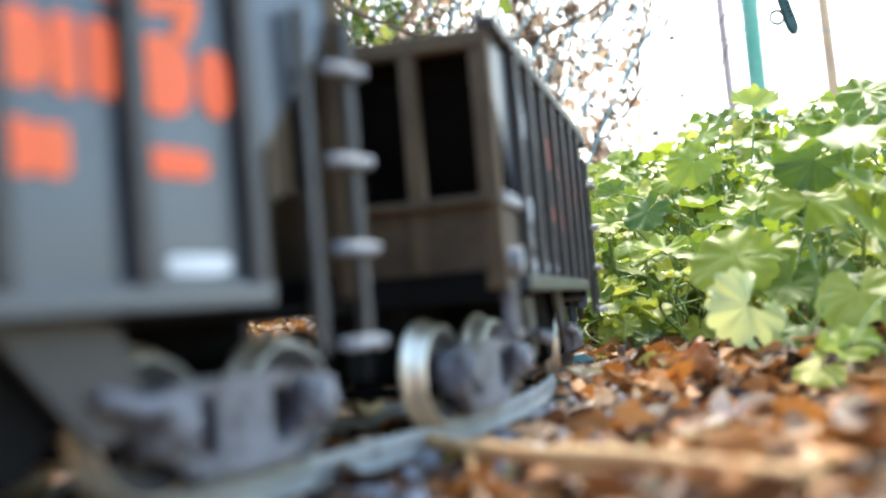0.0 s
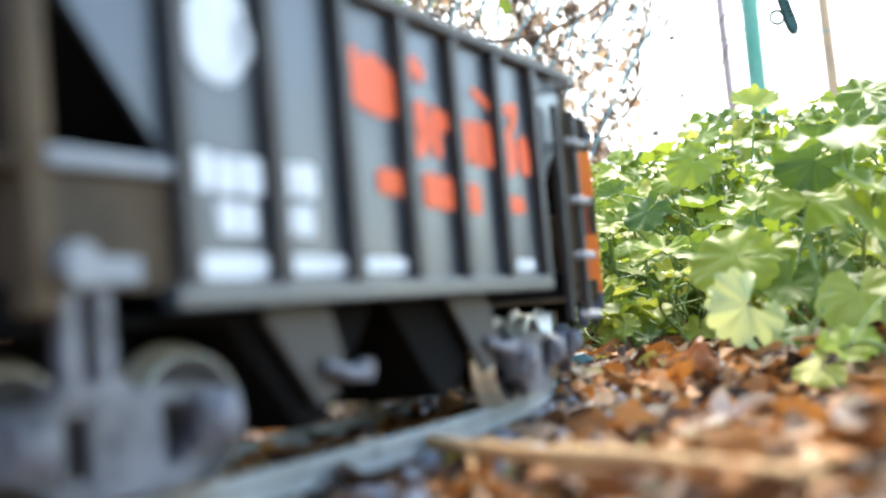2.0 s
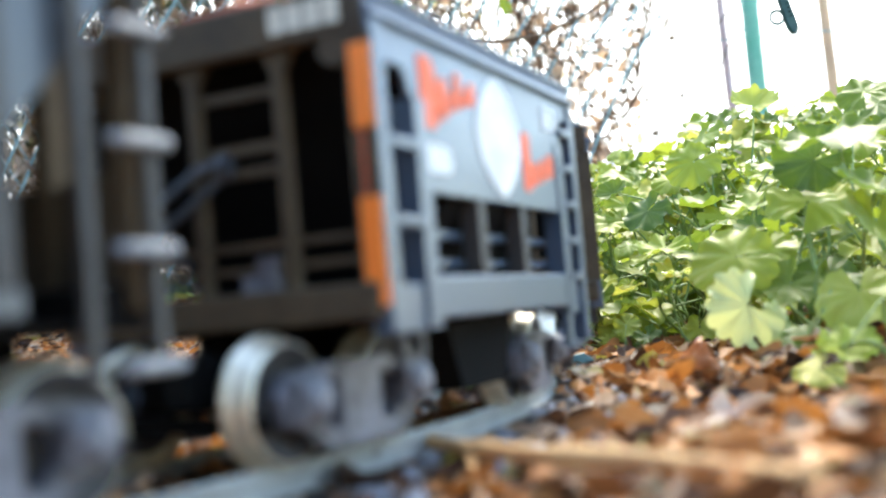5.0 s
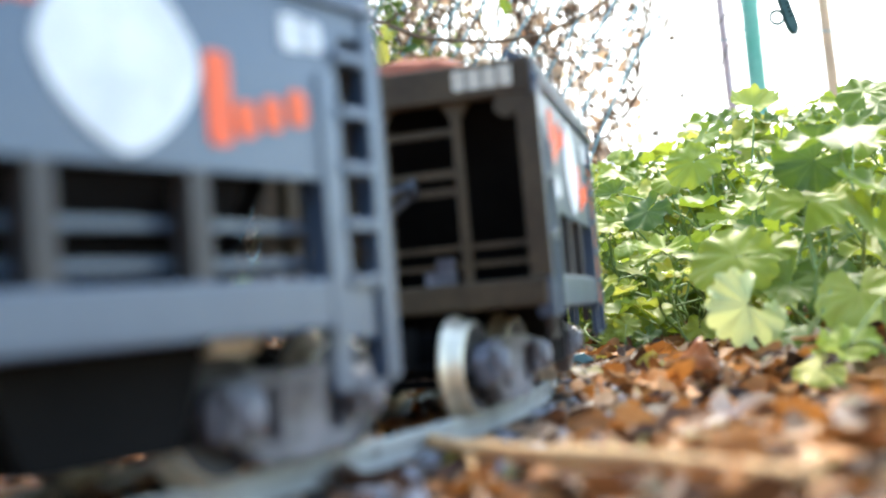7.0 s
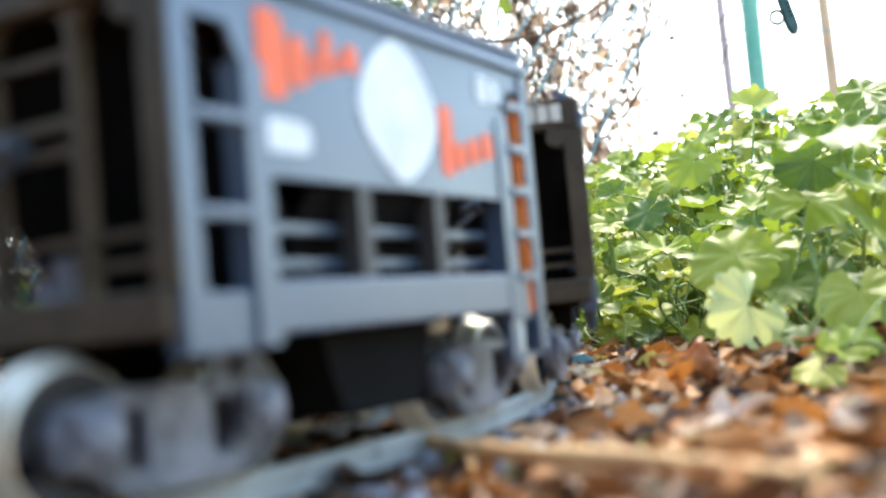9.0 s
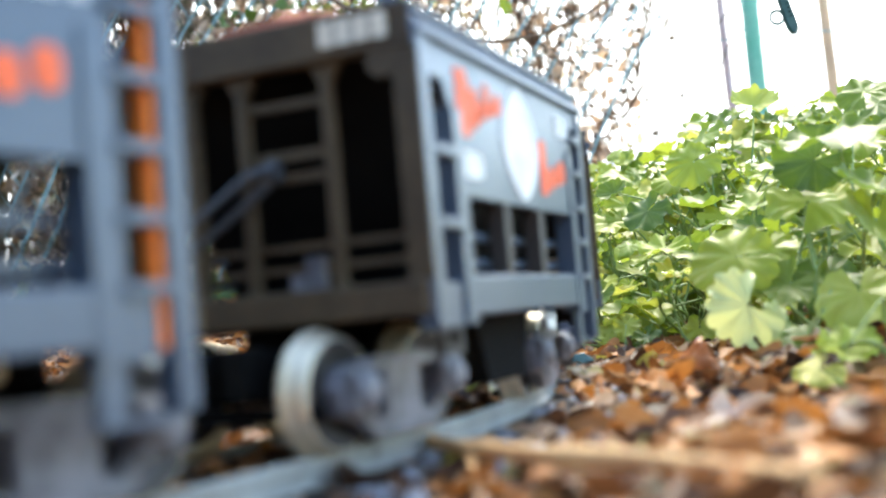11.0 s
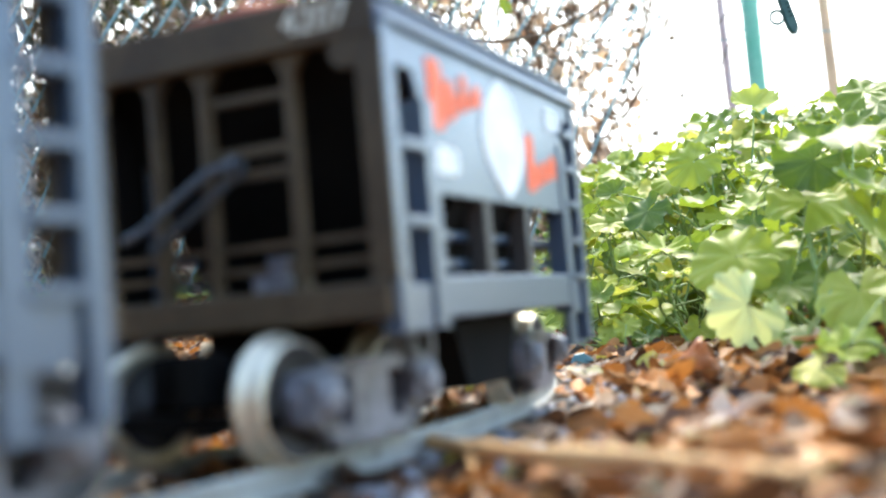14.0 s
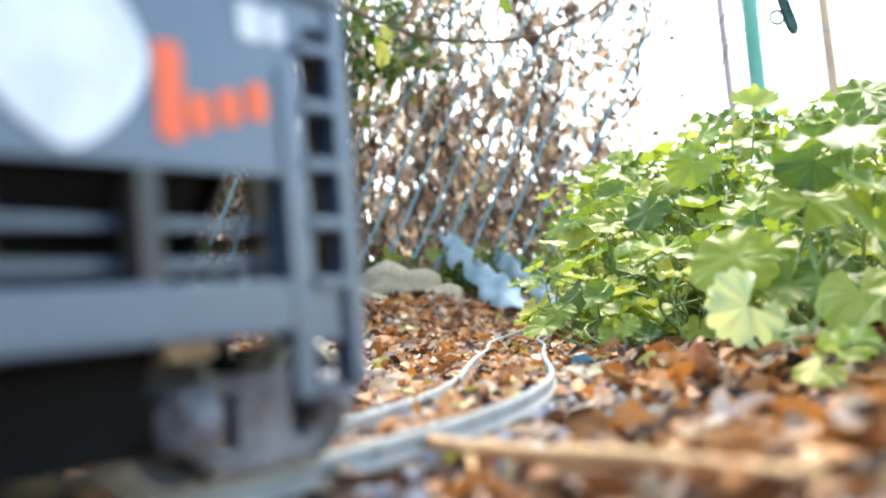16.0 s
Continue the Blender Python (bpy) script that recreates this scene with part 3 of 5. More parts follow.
    grid = [[bm.verts.new((-0.074 + 0.142 * i / nx, -0.044 + 0.088 * j / ny, 0.1065 + 0.0215 * max(0.0, math.sin(math.pi * i / nx)) ** 0.22 * max(0.0, math.sin(math.pi * j / ny)) ** 0.9 + rng.uniform(-0.0008, 0.0008))) for i in range(nx + 1)] for j in range(ny + 1)]
    for j in range(ny):
        for i in range(nx):
            bm.faces.new((grid[j][i], grid[j][i + 1], grid[j + 1][i + 1], grid[j + 1][i]))
    part("ore_load", bm, M_ORE, w, "heaped rust-red ore load")
    # lettering as plain shapes on both sides
    for sy in (-1, 1):
        y0, y1 = sorted((sy * W, sy * (W + 0.0004)))
        def mark(outline, mat, label):
            b2 = bmesh.new()
            prism(b2, [(-sy * -p[0] if sy < 0 else -p[0], p[1]) for p in outline] if sy > 0 else outline, "y", y0, y1)
            part("lettering", b2, mat, w, label)
        mark([(p[0], p[1]) for p in rounded(0.0002, 0.0848, 0.0186, 0.0184, 1.55, 32)], M_WHITE, "white oval emblem")
        mark([(-0.0545, 0.1005), (-0.0480, 0.1008), (-0.0455, 0.0985), (-0.0440, 0.0905), (-0.0445, 0.0835), (-0.0470, 0.0815), (-0.0530, 0.0815), (-0.0545, 0.084)], M_ORANGE, "orange block lettering")
        for a, b, z0, z1 in ((-0.0432, -0.0375, 0.0850, 0.0965), (-0.0362, -0.0335, 0.0875, 0.0935), (-0.0322, -0.0275, 0.0890, 0.0995), (-0.0262, -0.0235, 0.0905, 0.0950), (-0.0225, -0.0172, 0.0915, 0.0980)):
            mark(rounded((a + b) / 2, (z0 + z1) / 2, (b - a) / 2, (z1 - z0) / 2, 4), M_ORANGE, "orange block lettering")
        mark(rounded(0.0233, 0.0793, 0.0034, 0.0096, 7), M_ORANGE, "orange block lettering")
        for cx, cz, hx, hz in ((0.0308, 0.0757, 0.0032, 0.0038), (0.0387, 0.0776, 0.0031, 0.0038), (0.0466, 0.0797, 0.0031, 0.0041)):
            mark(rounded(cx, cz, hx, hz, 3), M_ORANGE, "orange block lettering")
        mark(rounded(-0.0470, 0.0735, 0.0092, 0.0038, 4), M_WHITE, "white number panel")
        mark(rounded(0.0465, 0.0966, 0.0038, 0.0040, 6), M_WHITE, "white data panel")
        mark(rounded(0.0537, 0.0966, 0.0024, 0.0036, 6), M_WHITE, "white data panel")
    if strip == "front":
        for z0, z1 in ((0.078, 0.0985), (0.0355, 0.0615)):
            bm = bmesh.new()
            box(bm, -LF - 0.0022, -LF - 0.0008, -W - 0.0008, -W + 0.0050, z0, z1, bevel=0.0004)
            part("tape", bm, M_STRIP, w, "bright orange tape strip")
        bm = bmesh.new()
        box(bm, -LF - 0.0016, -LF - 0.0008, -W + 0.0022, -W + 0.0036, 0.0615, 0.078)
        part("tape", bm, M_ORANGE, w, "dull orange tape strip")
    if strip == "rear":
        bm = bmesh.new()
        box(bm, LR - 0.0072, LR - 0.0058, -W - 0.0002, -W + 0.0040, 0.0305, 0.0965, bevel=0.0003)
        part("tape", bm, M_STRIP, w, "bright orange tape strip")
    return w


def hopper_wagon():
    """Ribbed coal hopper with open end platforms, slope sheets and two outlet bays."""
    L, W = 0.133, 0.0452
    w = new("hopper_wagon")
    for sy in (-1, 1):
        def ys(a, b):
            return tuple(sorted((sy * a, sy * b)))
        bm = bmesh.new()
        prism(bm, [(-L + 0.002, 0.1145), (-L + 0.002, 0.1045), (-0.097, 0.0665), (-0.097, 0.0405), (0.097, 0.0405), (0.097, 0.0665), (L - 0.002, 0.1045), (L - 0.002, 0.1145)], "y", *ys(W - 0.0022, W - 0.0008))
        part("side_sheet", bm, M_HOP, w, "dark grey painted side sheet")
        bm = bmesh.new()
        box(bm, -L - 0.0005, L + 0.0005, *ys(W - 0.0035, W + 0.003), 0.1138, 0.1175, bevel=0.0008)
        part("top_rail", bm, M_RIB, w)
        bm = bmesh.new()
        box(bm, -0.099, 0.099, *ys(W - 0.003, W + 0.0018), 0.0375, 0.0425, bevel=0.0006)
        part("side_sill", bm, M_HOP, w)
        for k in range(7):
            x = -0.0945 + 0.0315 * k
            bm = bmesh.new()
            box(bm, x - 0.0024, x + 0.0024, *ys(W - 0.001, W + 0.0026), 0.0425, 0.1138, bevel=0.0005)
            part("rib", bm, M_RIB, w, "dark upright side rib")
        for ex in (-1, 1):
            if ex < 0:
                bm = bmesh.new()
                box(bm, *sorted((ex * 0.097, ex * (L - 0.004))), *ys(W - 0.0015, W + 0.001), 0.063, 0.0665, bevel=0.0005)
                part("grab_rail", bm, M_RUNG, w, "pale horizontal grab rail")
                bm = bmesh.new()
                box(bm, *sorted((ex * 0.097, ex * (L - 0.002))), *ys(W - 0.003, W - 0.001), 0.0415, 0.0625)
                part("platform_side", bm, M_END, w)
            bm = bmesh.new()
            box(bm, *sorted((ex * (L - 0.006), ex * L)), *ys(W - 0.006, W), 0.038, 0.1135, bevel=0.0006)
            part("corner_post", bm, M_TAN, w)
        # ladder at the rear corner
        for x in (0.113, 0.130):
            bm = bmesh.new()
            box(bm, x - 0.0014, x + 0.0014, *ys(W + 0.0008, W + 0.0032), 0.026, 0.1035)
            part("ladder_post", bm, M_RIB, w)
        for z in (0.0275, 0.049, 0.0692, 0.0905):
            bm = bmesh.new()
            tube(bm, [(0.1193, sy * (W + 0.003), z), (0.1205, sy * (W + 0.0052), z), (0.1322, sy * (W + 0.0052), z), (0.1334, sy * (W + 0.003), z)], 0.0014, 8)
            part("rung", bm, M_RUNG, w, "pale ladder rung")
        for z, x0, x1 in ((0.1105, 0.103, 0.121), (0.112, 0.121, 0.131)):
            bm = bmesh.new()
            tube(bm, [(x0, sy * (W + 0.001), z), (x0 + 0.002, sy * (W + 0.004), z), (x1 - 0.002, sy * (W + 0.004), z), (x1, sy * (W + 0.001), z)], 0.0009, 8)
            part("grab_iron", bm, M_RIB, w)
        # step under the front corner
        for x0 in (-0.127, -0.119):
            bm = bmesh.new()
            box(bm, x0, x0 + 0.0035, *ys(W - 0.003, W), 0.0258, 0.0415)
            part("step_bracket", bm, M_TRUCK, w)
        bm = bmesh.new()
        box(bm, -0.129, -0.1135, *ys(W - 0.005, W + 0.001), 0.0235, 0.0258)
        part("step", bm, M_TRUCK, w)
        bm = bmesh.new()
        lathe(bm, [(0.004, -0.0022), (0.004, 0.0022)], 14, (-0.125, sy * (W + 0.0015), 0.046))
        box(bm, -0.126, -0.108, *ys(W - 0.0008, W + 0.0012), 0.0425, 0.0475, bevel=0.0005)
        part("pole_pocket", bm, M_RUNG, w)
        # outlet bay sides below the sill
        for cx in (-0.037, 0.037):
            bm = bmesh.new()
            prism(bm, [(cx - 0.034, 0.0375), (cx - 0.006, 0.009), (cx + 0.006, 0.009), (cx + 0.034, 0.0375)], "y", *ys(W - 0.014, W - 0.012))
            part("bay_side", bm, M_DARK, w)
        for x0 in (-0.0628, 0.0322):
            bm = bmesh.new()
            prism(bm, [(x0, 0.0385), (x0 + 0.0295, 0.0385), (x0 + 0.0350, 0.0250), (x0 + 0.0310, 0.0150), (x0 + 0.0235, 0.0130)], "y", *ys(W - 0.0095, W - 0.0075))
            part("bay_slope", bm, M_RIB, w, "grey sloping outlet sheet")
            bm = bmesh.new()
            tube(bm, [(x0 + 0.024, sy * (W - 0.0065), 0.0225), (x0 + 0.034, sy * (W - 0.0045), 0.0195), (x0 + 0.040, sy * (W - 0.0045), 0.0200)], 0.0019, 8)
            lathe(bm, [(0.0028, -0.0015), (0.0028, 0.0015)], 12, (x0 + 0.040, sy * (W - 0.0045), 0.0202))
            part("door_latch", bm, M_TRUCK, w, "pale outlet door latch")
    for ex in (-1, 1):
        def xs(a, b):
            return tuple(sorted((ex * a, ex * b)))
        bm = bmesh.new()
        box(bm, *xs(L - 0.005, L + 0.001), -W + 0.001, W - 0.001, 0.1085, 0.1138, bevel=0.0006)
        part("end_beam", bm, M_TAN, w, "tan-brown end beam")
        bm = bmesh.new()
        box(bm, *xs(L - 0.0045, L - 0.0005), -W + 0.001, W - 0.001, 0.044, 0.0635)
        part("end_panel", bm, M_END, w, "brown weathered end panel")
        bm = bmesh.new()
        box(bm, *xs(L - 0.001, L + 0.0025), -W + 0.002, W - 0.002, 0.0628, 0.0655, bevel=0.0005)
        part("end_rail", bm, M_END, w)
        for y in (-0.0205, 0.0, 0.0205):
            bm = bmesh.new()
            box(bm, *xs(L - 0.0055, L + 0.0005), y - 0.0022, y + 0.0022, 0.044, 0.1088)
            part("end_post", bm, M_TAN, w)
        bm = bmesh.new()
        box(bm, *xs(L - 0.012, L - 0.0006), -W + 0.003, W - 0.003, 0.0345, 0.0435, bevel=0.001)
        part("end_sill", bm, M_DARK, w)
        coupler(w, ex * (L - 0.010), ex)
    for ex in (-1, 1):
        bm = bmesh.new()
        prism(bm, [(ex * 0.128, 0.112), (ex * 0.1265, 0.112), (ex * 0.066, 0.036), (ex * 0.068, 0.036)], "y", -W + 0.0024, W - 0.0024)
        part("slope_sheet", bm, M_DARK, w, "black end slope sheet")
    bm = bmesh.new()
    box(bm, -0.128, 0.128, -0.010, 0.010, 0.0225, 0.0345)
    for cx in (-0.037, 0.037):
        prism(bm, [(cx - 0.034, 0.0405), (cx - 0.005, 0.0075), (cx + 0.005, 0.0075), (cx + 0.034, 0.0405)], "y", -W + 0.0145, W - 0.0145)
    part("outlet_bay", bm, M_DARK, w, "black underfloor outlet bays")
    bm = bmesh.new()
    box(bm, -0.120, 0.120, -W + 0.004, W - 0.004, 0.100, 0.104)
    part("load_board", bm, M_DARK, w)
    # added plates above the trucks, only to keep sun off the wheels
    for ex in (-1, 1):
        bm = bmesh.new()
        box(bm, *sorted((ex * 0.062, ex * 0.122)), -0.040, 0.040, 0.0352, 0.0366)
        part("wheel_shade_plate", bm, M_DARK, w, "black plate added over the truck to shade its wheels")
    for sy in (-1, 1):
        y0, y1 = sorted((sy * (W - 0.0008), sy * (W - 0.0003)))
        def mark(outline, mat, label):
            b2 = bmesh.new()
            prism(b2, outline if sy < 0 else [(-p[0], p[1]) for p in outline], "y", y0, y1)
            part("lettering", b2, mat, w, label)
        mark([(p[0] + 0.1 * (p[1] - 0.095), p[1]) for p in rounded(-0.0785, 0.0955, 0.0105, 0.0115, 2.3)], M_WHITE, "white emblem")
        mark(rounded(-0.0705, 0.0945, 0.0042, 0.0048, 2.5), M_WHITE, "white emblem")
        # large sloping orange letters as plain strokes, panel by panel
        def stroke(pts, half):
            """A thick bent stroke through points."""
            lo, hi = [], []
            for k, p in enumerate(pts):
                a, b = pts[max(k - 1, 0)], pts[min(k + 1, len(pts) - 1)]
                dx, dz = b[0] - a[0], b[1] - a[1]
                q = math.hypot(dx, dz)
                lo.append((p[0] - dz / q * half, p[1] + dx / q * half))
                hi.append((p[0] + dz / q * half, p[1] - dx / q * half))
            mark(lo + hi[::-1], M_ORANGE, "orange block lettering")
        mark([(-0.0268, 0.1015), (-0.0215, 0.1020), (-0.0195, 0.0992), (-0.0138, 0.1018), (-0.0012, 0.0975), (-0.0018, 0.0862), (-0.0100, 0.0850), (-0.0165, 0.0856), (-0.0255, 0.0880), (-0.0285, 0.0898), (-0.0235, 0.0925), (-0.0278, 0.0955)], M_ORANGE, "orange block lettering")
        stroke([(0.0100 + 0.0066 * math.cos(a), 0.0905 + 0.0118 * math.sin(a)) for a in np.linspace(0.75, 6.1, 22)], 0.0026)
        mark(rounded(0.0125, 0.0875, 0.0036, 0.0050, 4), M_ORANGE, "orange block lettering")
        mark(rounded(0.0212, 0.0845, 0.0027, 0.0074, 6), M_ORANGE, "orange block lettering")
        mark(rounded(0.0262, 0.0880, 0.0030, 0.0032, 3), M_ORANGE, "orange block lettering")
        mark(rounded(0.0390, 0.0838, 0.0062, 0.0070, 2.8), M_ORANGE, "orange block lettering")
        mark(rounded(0.0487, 0.0838, 0.0030, 0.0073, 6), M_ORANGE, "orange block lettering")
        mark(rounded(0.0568, 0.0840, 0.0035, 0.0072, 5), M_ORANGE, "orange block lettering")
        mark([(0.0475, 0.1010), (0.0520, 0.1012), (0.0612, 0.0985), (0.0614, 0.0952), (0.0560, 0.0965), (0.0485, 0.0990)], M_ORANGE, "orange block lettering")
        mark([(0.0648, 0.1000), (0.0700, 0.0985), (0.0835, 0.1008), (0.0833, 0.0970), (0.0800, 0.0905), (0.0750, 0.0905), (0.0775, 0.0958), (0.0660, 0.0945)], M_ORANGE, "orange block lettering")
        mark(rounded(0.0725, 0.0832, 0.0078, 0.0080, 2.4), M_ORANGE, "orange block lettering")
        mark(rounded(0.0868, 0.0830, 0.0046, 0.0070, 2.6), M_ORANGE, "orange block lettering")
        for cx, cz, hx, hz in ((-0.0085, 0.0680, 0.0066, 0.0034), (0.0148, 0.0672, 0.0042, 0.0050), (0.0238, 0.0668, 0.0050, 0.0050), (0.0372, 0.0665, 0.0040, 0.0048), (0.0447, 0.0663, 0.0036, 0.0046), (0.0745, 0.0660, 0.0090, 0.0028)):
            mark(rounded(cx, cz, hx, hz, 5), M_ORANGE, "orange block lettering")
        for cx, hx, cz, hz in ((-0.0862, 0.0030, 0.0655, 0.0042), (-0.0790, 0.0036, 0.0650, 0.0041), (-0.0705, 0.0042, 0.0652, 0.0042), (-0.0575, 0.0040, 0.0655, 0.0040), (-0.0490, 0.0040, 0.0657, 0.0040),
                               (-0.0795, 0.0032, 0.0560, 0.0036), (-0.0725, 0.0032, 0.0558, 0.0036), (-0.0580, 0.0034, 0.0562, 0.0036), (-0.0505, 0.0034, 0.0562, 0.0036),
                               (-0.0785, 0.0120, 0.0460, 0.0026), (-0.0472, 0.0130, 0.0462, 0.0022), (-0.0145, 0.0112, 0.0462, 0.0020), (0.0790, 0.0090, 0.0462, 0.0020)):
            mark(rounded(cx, cz, hx, hz, 5), M_WHITE, "white lettering bars")
    # the body sits a little forward of its trucks
    for ob in w.children:
        ob.data.transform(Matrix.Translation((-0.0065, 0, 0)) @ Matrix.Diagonal((0.947, 1, 1, 1)))
    return w


# how far the train has gone, by time, and where each wagon's middle stands at the start
GONE_T = np.array([-1, 0.0, 0.5, 1.0, 1.5, 2.0, 2.5, 3.0, 3.5, 4.0, 4.2, 6.5, 7.0, 7.5, 8.0, 8.5, 9.0, 9.2, 11.3, 12.0, 12.5, 13.0, 13.5, 14.0, 14.5, 15.0, 15.5, 16.0, 17.0])
GONE_D = np.array([-0.07, 0.0, 0.035, 0.07, 0.105, 0.1412, 0.1765, 0.2139, 0.2505, 0.2895, 0.304, 0.466, 0.504, 0.541, 0.5783, 0.6155, 0.6549, 0.6705, 0.8273, 0.8848, 0.9259, 0.9667, 1.0096, 1.0508, 1.0896, 1.129, 1.1688, 1.2111, 1.297])
HOPPER_BOGIE, ORE_BOGIE = 0.093, 0.060
TRAIN = []


def couple_up():
    hopper_label = "dark grey ribbed model hopper wagon with orange lettering"
    ore_label = "blue-grey open model ore wagon with white oval emblem"
    taped = "blue-grey model ore wagon with orange tape at its %s corner"
    first_h, first_o = hopper_wagon(), None
    for kind, start, strip in (("hopper", -0.0479, ""), ("hopper", 0.2505, ""), ("ore", 0.5075, "front"), ("ore", 0.7442, "rear"), ("ore", 0.9705, ""), ("ore", 1.2018, "")):
        if kind == "hopper":
            w = first_h if start < 0 else copy_thing(first_h, Matrix())
            tagged(w, hopper_label, "model wagon", "wagons of the train")
        elif strip:
            w = ore_wagon(strip)
            tagged(w, taped % strip, "model wagon", "wagons of the train")
        else:
            w = ore_wagon(number="" if first_o is None else "4207")
            first_o = first_o or w
            tagged(w, ore_label, "model wagon", "wagons of the train")
        TRAIN.append((w, start, HOPPER_BOGIE if kind == "hopper" else ORE_BOGIE))


couple_up()
WAGONS = [(w, start, half, [(x, *add_truck(w, x)) for x in (-half - 0.005, half - 0.003)]) for w, start, half in TRAIN]


def track_pose(s):
    x, y, th = on_track(s)
    return pose(x, y, 0, 0, 0, 90 - math.degrees(th))


def motions():
    times = [k * 0.25 for k in range(65)]
    gone = [float(np.interp(t, GONE_T, GONE_D)) for t in times]
    for w, start, half, trucks in WAGONS:
        bodies = []
        for g in gone:
            a, b = on_track(start - g - half), on_track(start - g + half)
            bodies.append(pose((a[0] + b[0]) / 2, (a[1] + b[1]) / 2, 0, 0, 0, math.degrees(math.atan2(b[1] - a[1], b[0] - a[0]))))
        walk(w, list(zip(times, bodies)))
        for x, truck, rolling in trucks:
            walk(truck, [(t, m.inverted() @ track_pose(start - g + x)) for t, g, m in zip(times, gone, bodies)])
            for ob, ax, y, turn in rolling:
                walk(ob, [(t, pose(ax, y, R_WHEEL, 0, -math.degrees(g / R_WHEEL)) @ pose(0, 0, 0, 0, 0, turn)) for t, g in zip(times, gone)])


# ---- fence, climber, stones ----
FENCE_Y = 2.7


def build_fence():
    fence = tagged(new("chain_link_fence"), "green vinyl chain link fence overgrown with dried climber", "fence", kind="structure")
    lean, h, pitch = 0.6, 1.5, 0.07
    for sg in (-1, 1):
        bm = bmesh.new()
        n = 28
        tube(bm, [(sg * lean * h * (k / n) + 0.012 * math.sin(k * 0.45), 0.0022 * (-1) ** k * sg, h * k / n) for k in range(n + 1)], 0.0038 if sg > 0 else 0.0026, 6)
        wire = mesh_of("wire", bm, M_WIRE)
        for k in range(52):
            if -1.9 + k * pitch + (0.45 if sg < 0 else -0.45) > (0.72 if sg < 0 else 0.2):
                break
            ob = new("wire", wire)
            ob.parent = fence
            ob.matrix_basis = pose(-1.9 + k * pitch + (0.45 if sg < 0 else -0.45), FENCE_Y + (0.05 if sg < 0 else -0.03), 0.02)
    for x in (0.835, -1.6):
        bm = bmesh.new()
        tube(bm, [(x, FENCE_Y - 0.03, -0.05), (x, FENCE_Y - 0.03, 1.7)], 0.0205, 16)
        part("fence_post", bm, M_POST, fence, "green metal fence post")
    for z in (0.67, 1.45):
        bm = bmesh.new()
        tube(bm, [(-2.0, FENCE_Y - 0.004, z), (1.6, FENCE_Y - 0.004, z)], 0.0018, 6)
        part("tension_wire", bm, M_WIRE, fence)


def build_climber():
    """Dried climber hanging on the fence: stems and withered leaves."""
    rng = np.random.default_rng(8)
    climber = tagged(new("climber"), "thin brown climber stems twined up the fence", "climber")
    for k in range(170):
        bm = bmesh.new()
        x = -1.0 + 1.45 * rng.random() ** 0.9
        z = 0.05 + 0.1 * rng.random()
        pts, y = [], FENCE_Y + 0.01 + 0.05 * rng.random()
        dx = rng.normal(0, 0.03)
        while z < 1.15:
            pts.append((x, y, z))
            x, z, y = x + dx * 0.6 + rng.normal(0, 0.018), z + 0.06, y + rng.normal(0, 0.006)
        tube(bm, pts, float(rng.uniform(0.0012, 0.0035)), 5)
        part("stem", bm, M_STEM, climber)
    # withered leaves hang along many strands, thick below and open above
    px, pz = [], []
    for k in range(330):
        x0 = -1.1 + 1.66 * rng.random()
        top = rng.uniform(0.45, 1.25)
        low = rng.uniform(0.02, 0.5) * (0.5 + 0.9 * smoothstep(0.2, 0.55, x0))
        m = int((top - low) * rng.uniform(16, 34) * (1.1 - 0.75 * smoothstep(0.2, 0.56, x0)))
        if m < 2:
            continue
        q = rng.random(m)
        px += list(x0 + 0.02 * np.sin(q * 7 + k) + rng.normal(0, 0.008, m))
        pz += list(low + (top - low) * q)
    px, pz = np.array(px), np.array(pz)
    P, F = leaf_cloud(rng, px, FENCE_Y + 0.035 + rng.normal(0, 0.03, len(px)), pz, rng.uniform(0.018, 0.05, len(px)), 1.2, (0.3, 0.7), np.ones(len(px)))
    leaf_object("climber_leaves", P, F, M_DRY, "withered brown climber leaves hanging on the fence", "climber")
    n = 5000
    px, pz = rng.uniform(-1.3, 0.55, n), 0.03 + 0.95 * rng.random(n) ** 1.5
    keep = rng.random(n) < (1.0 - smoothstep(0.1, 0.55, px)) * (1.0 - 0.8 * smoothstep(0.3, 0.75, pz))
    px, pz = px[keep], pz[keep]
    P, F = leaf_cloud(rng, px, 3.15 + rng.normal(0, 0.12, len(px)), pz, rng.uniform(0.03, 0.08, len(px)), 1.1, (0.4, 0.85), np.ones(len(px)))
    leaf_object("climber_leaves", P, F, M_DRY, "pale dried leaves thick behind the fence", "climber")
    # loose tendrils with dark dried buds at the open end
    px, pz = [], []
    for k in range(26):
        x0, top, low = rng.uniform(0.28, 0.62), 1.2, rng.uniform(0.3, 0.62)
        bm = bmesh.new()
        zs = np.linspace(top, low, 14)
        xs = x0 + 0.03 * np.sin(zs * 9 + k) + 0.012 * np.sin(zs * 31 + 2 * k)
        tube(bm, [(float(a), FENCE_Y - 0.02, float(b)) for a, b in zip(xs, zs)], 0.0011, 5)
        part("stem", bm, M_STEM, climber)
        q = rng.random(9)
        px += list(np.interp(q, np.linspace(0, 1, 14), xs) + rng.normal(0, 0.006, 9))
        pz += list(top + (low - top) * q)
    n = len(px)
    P, F = leaf_cloud(rng, np.array(px), FENCE_Y - 0.02 + rng.normal(0, 0.004, n), np.array(pz), rng.uniform(0.009, 0.024, n), 1.0, (0.6, 0.95))
    leaf_object("dried_buds", P, F, M_STEM, "small dark dried buds on loose climber tendrils", "climber")
    n = 4200
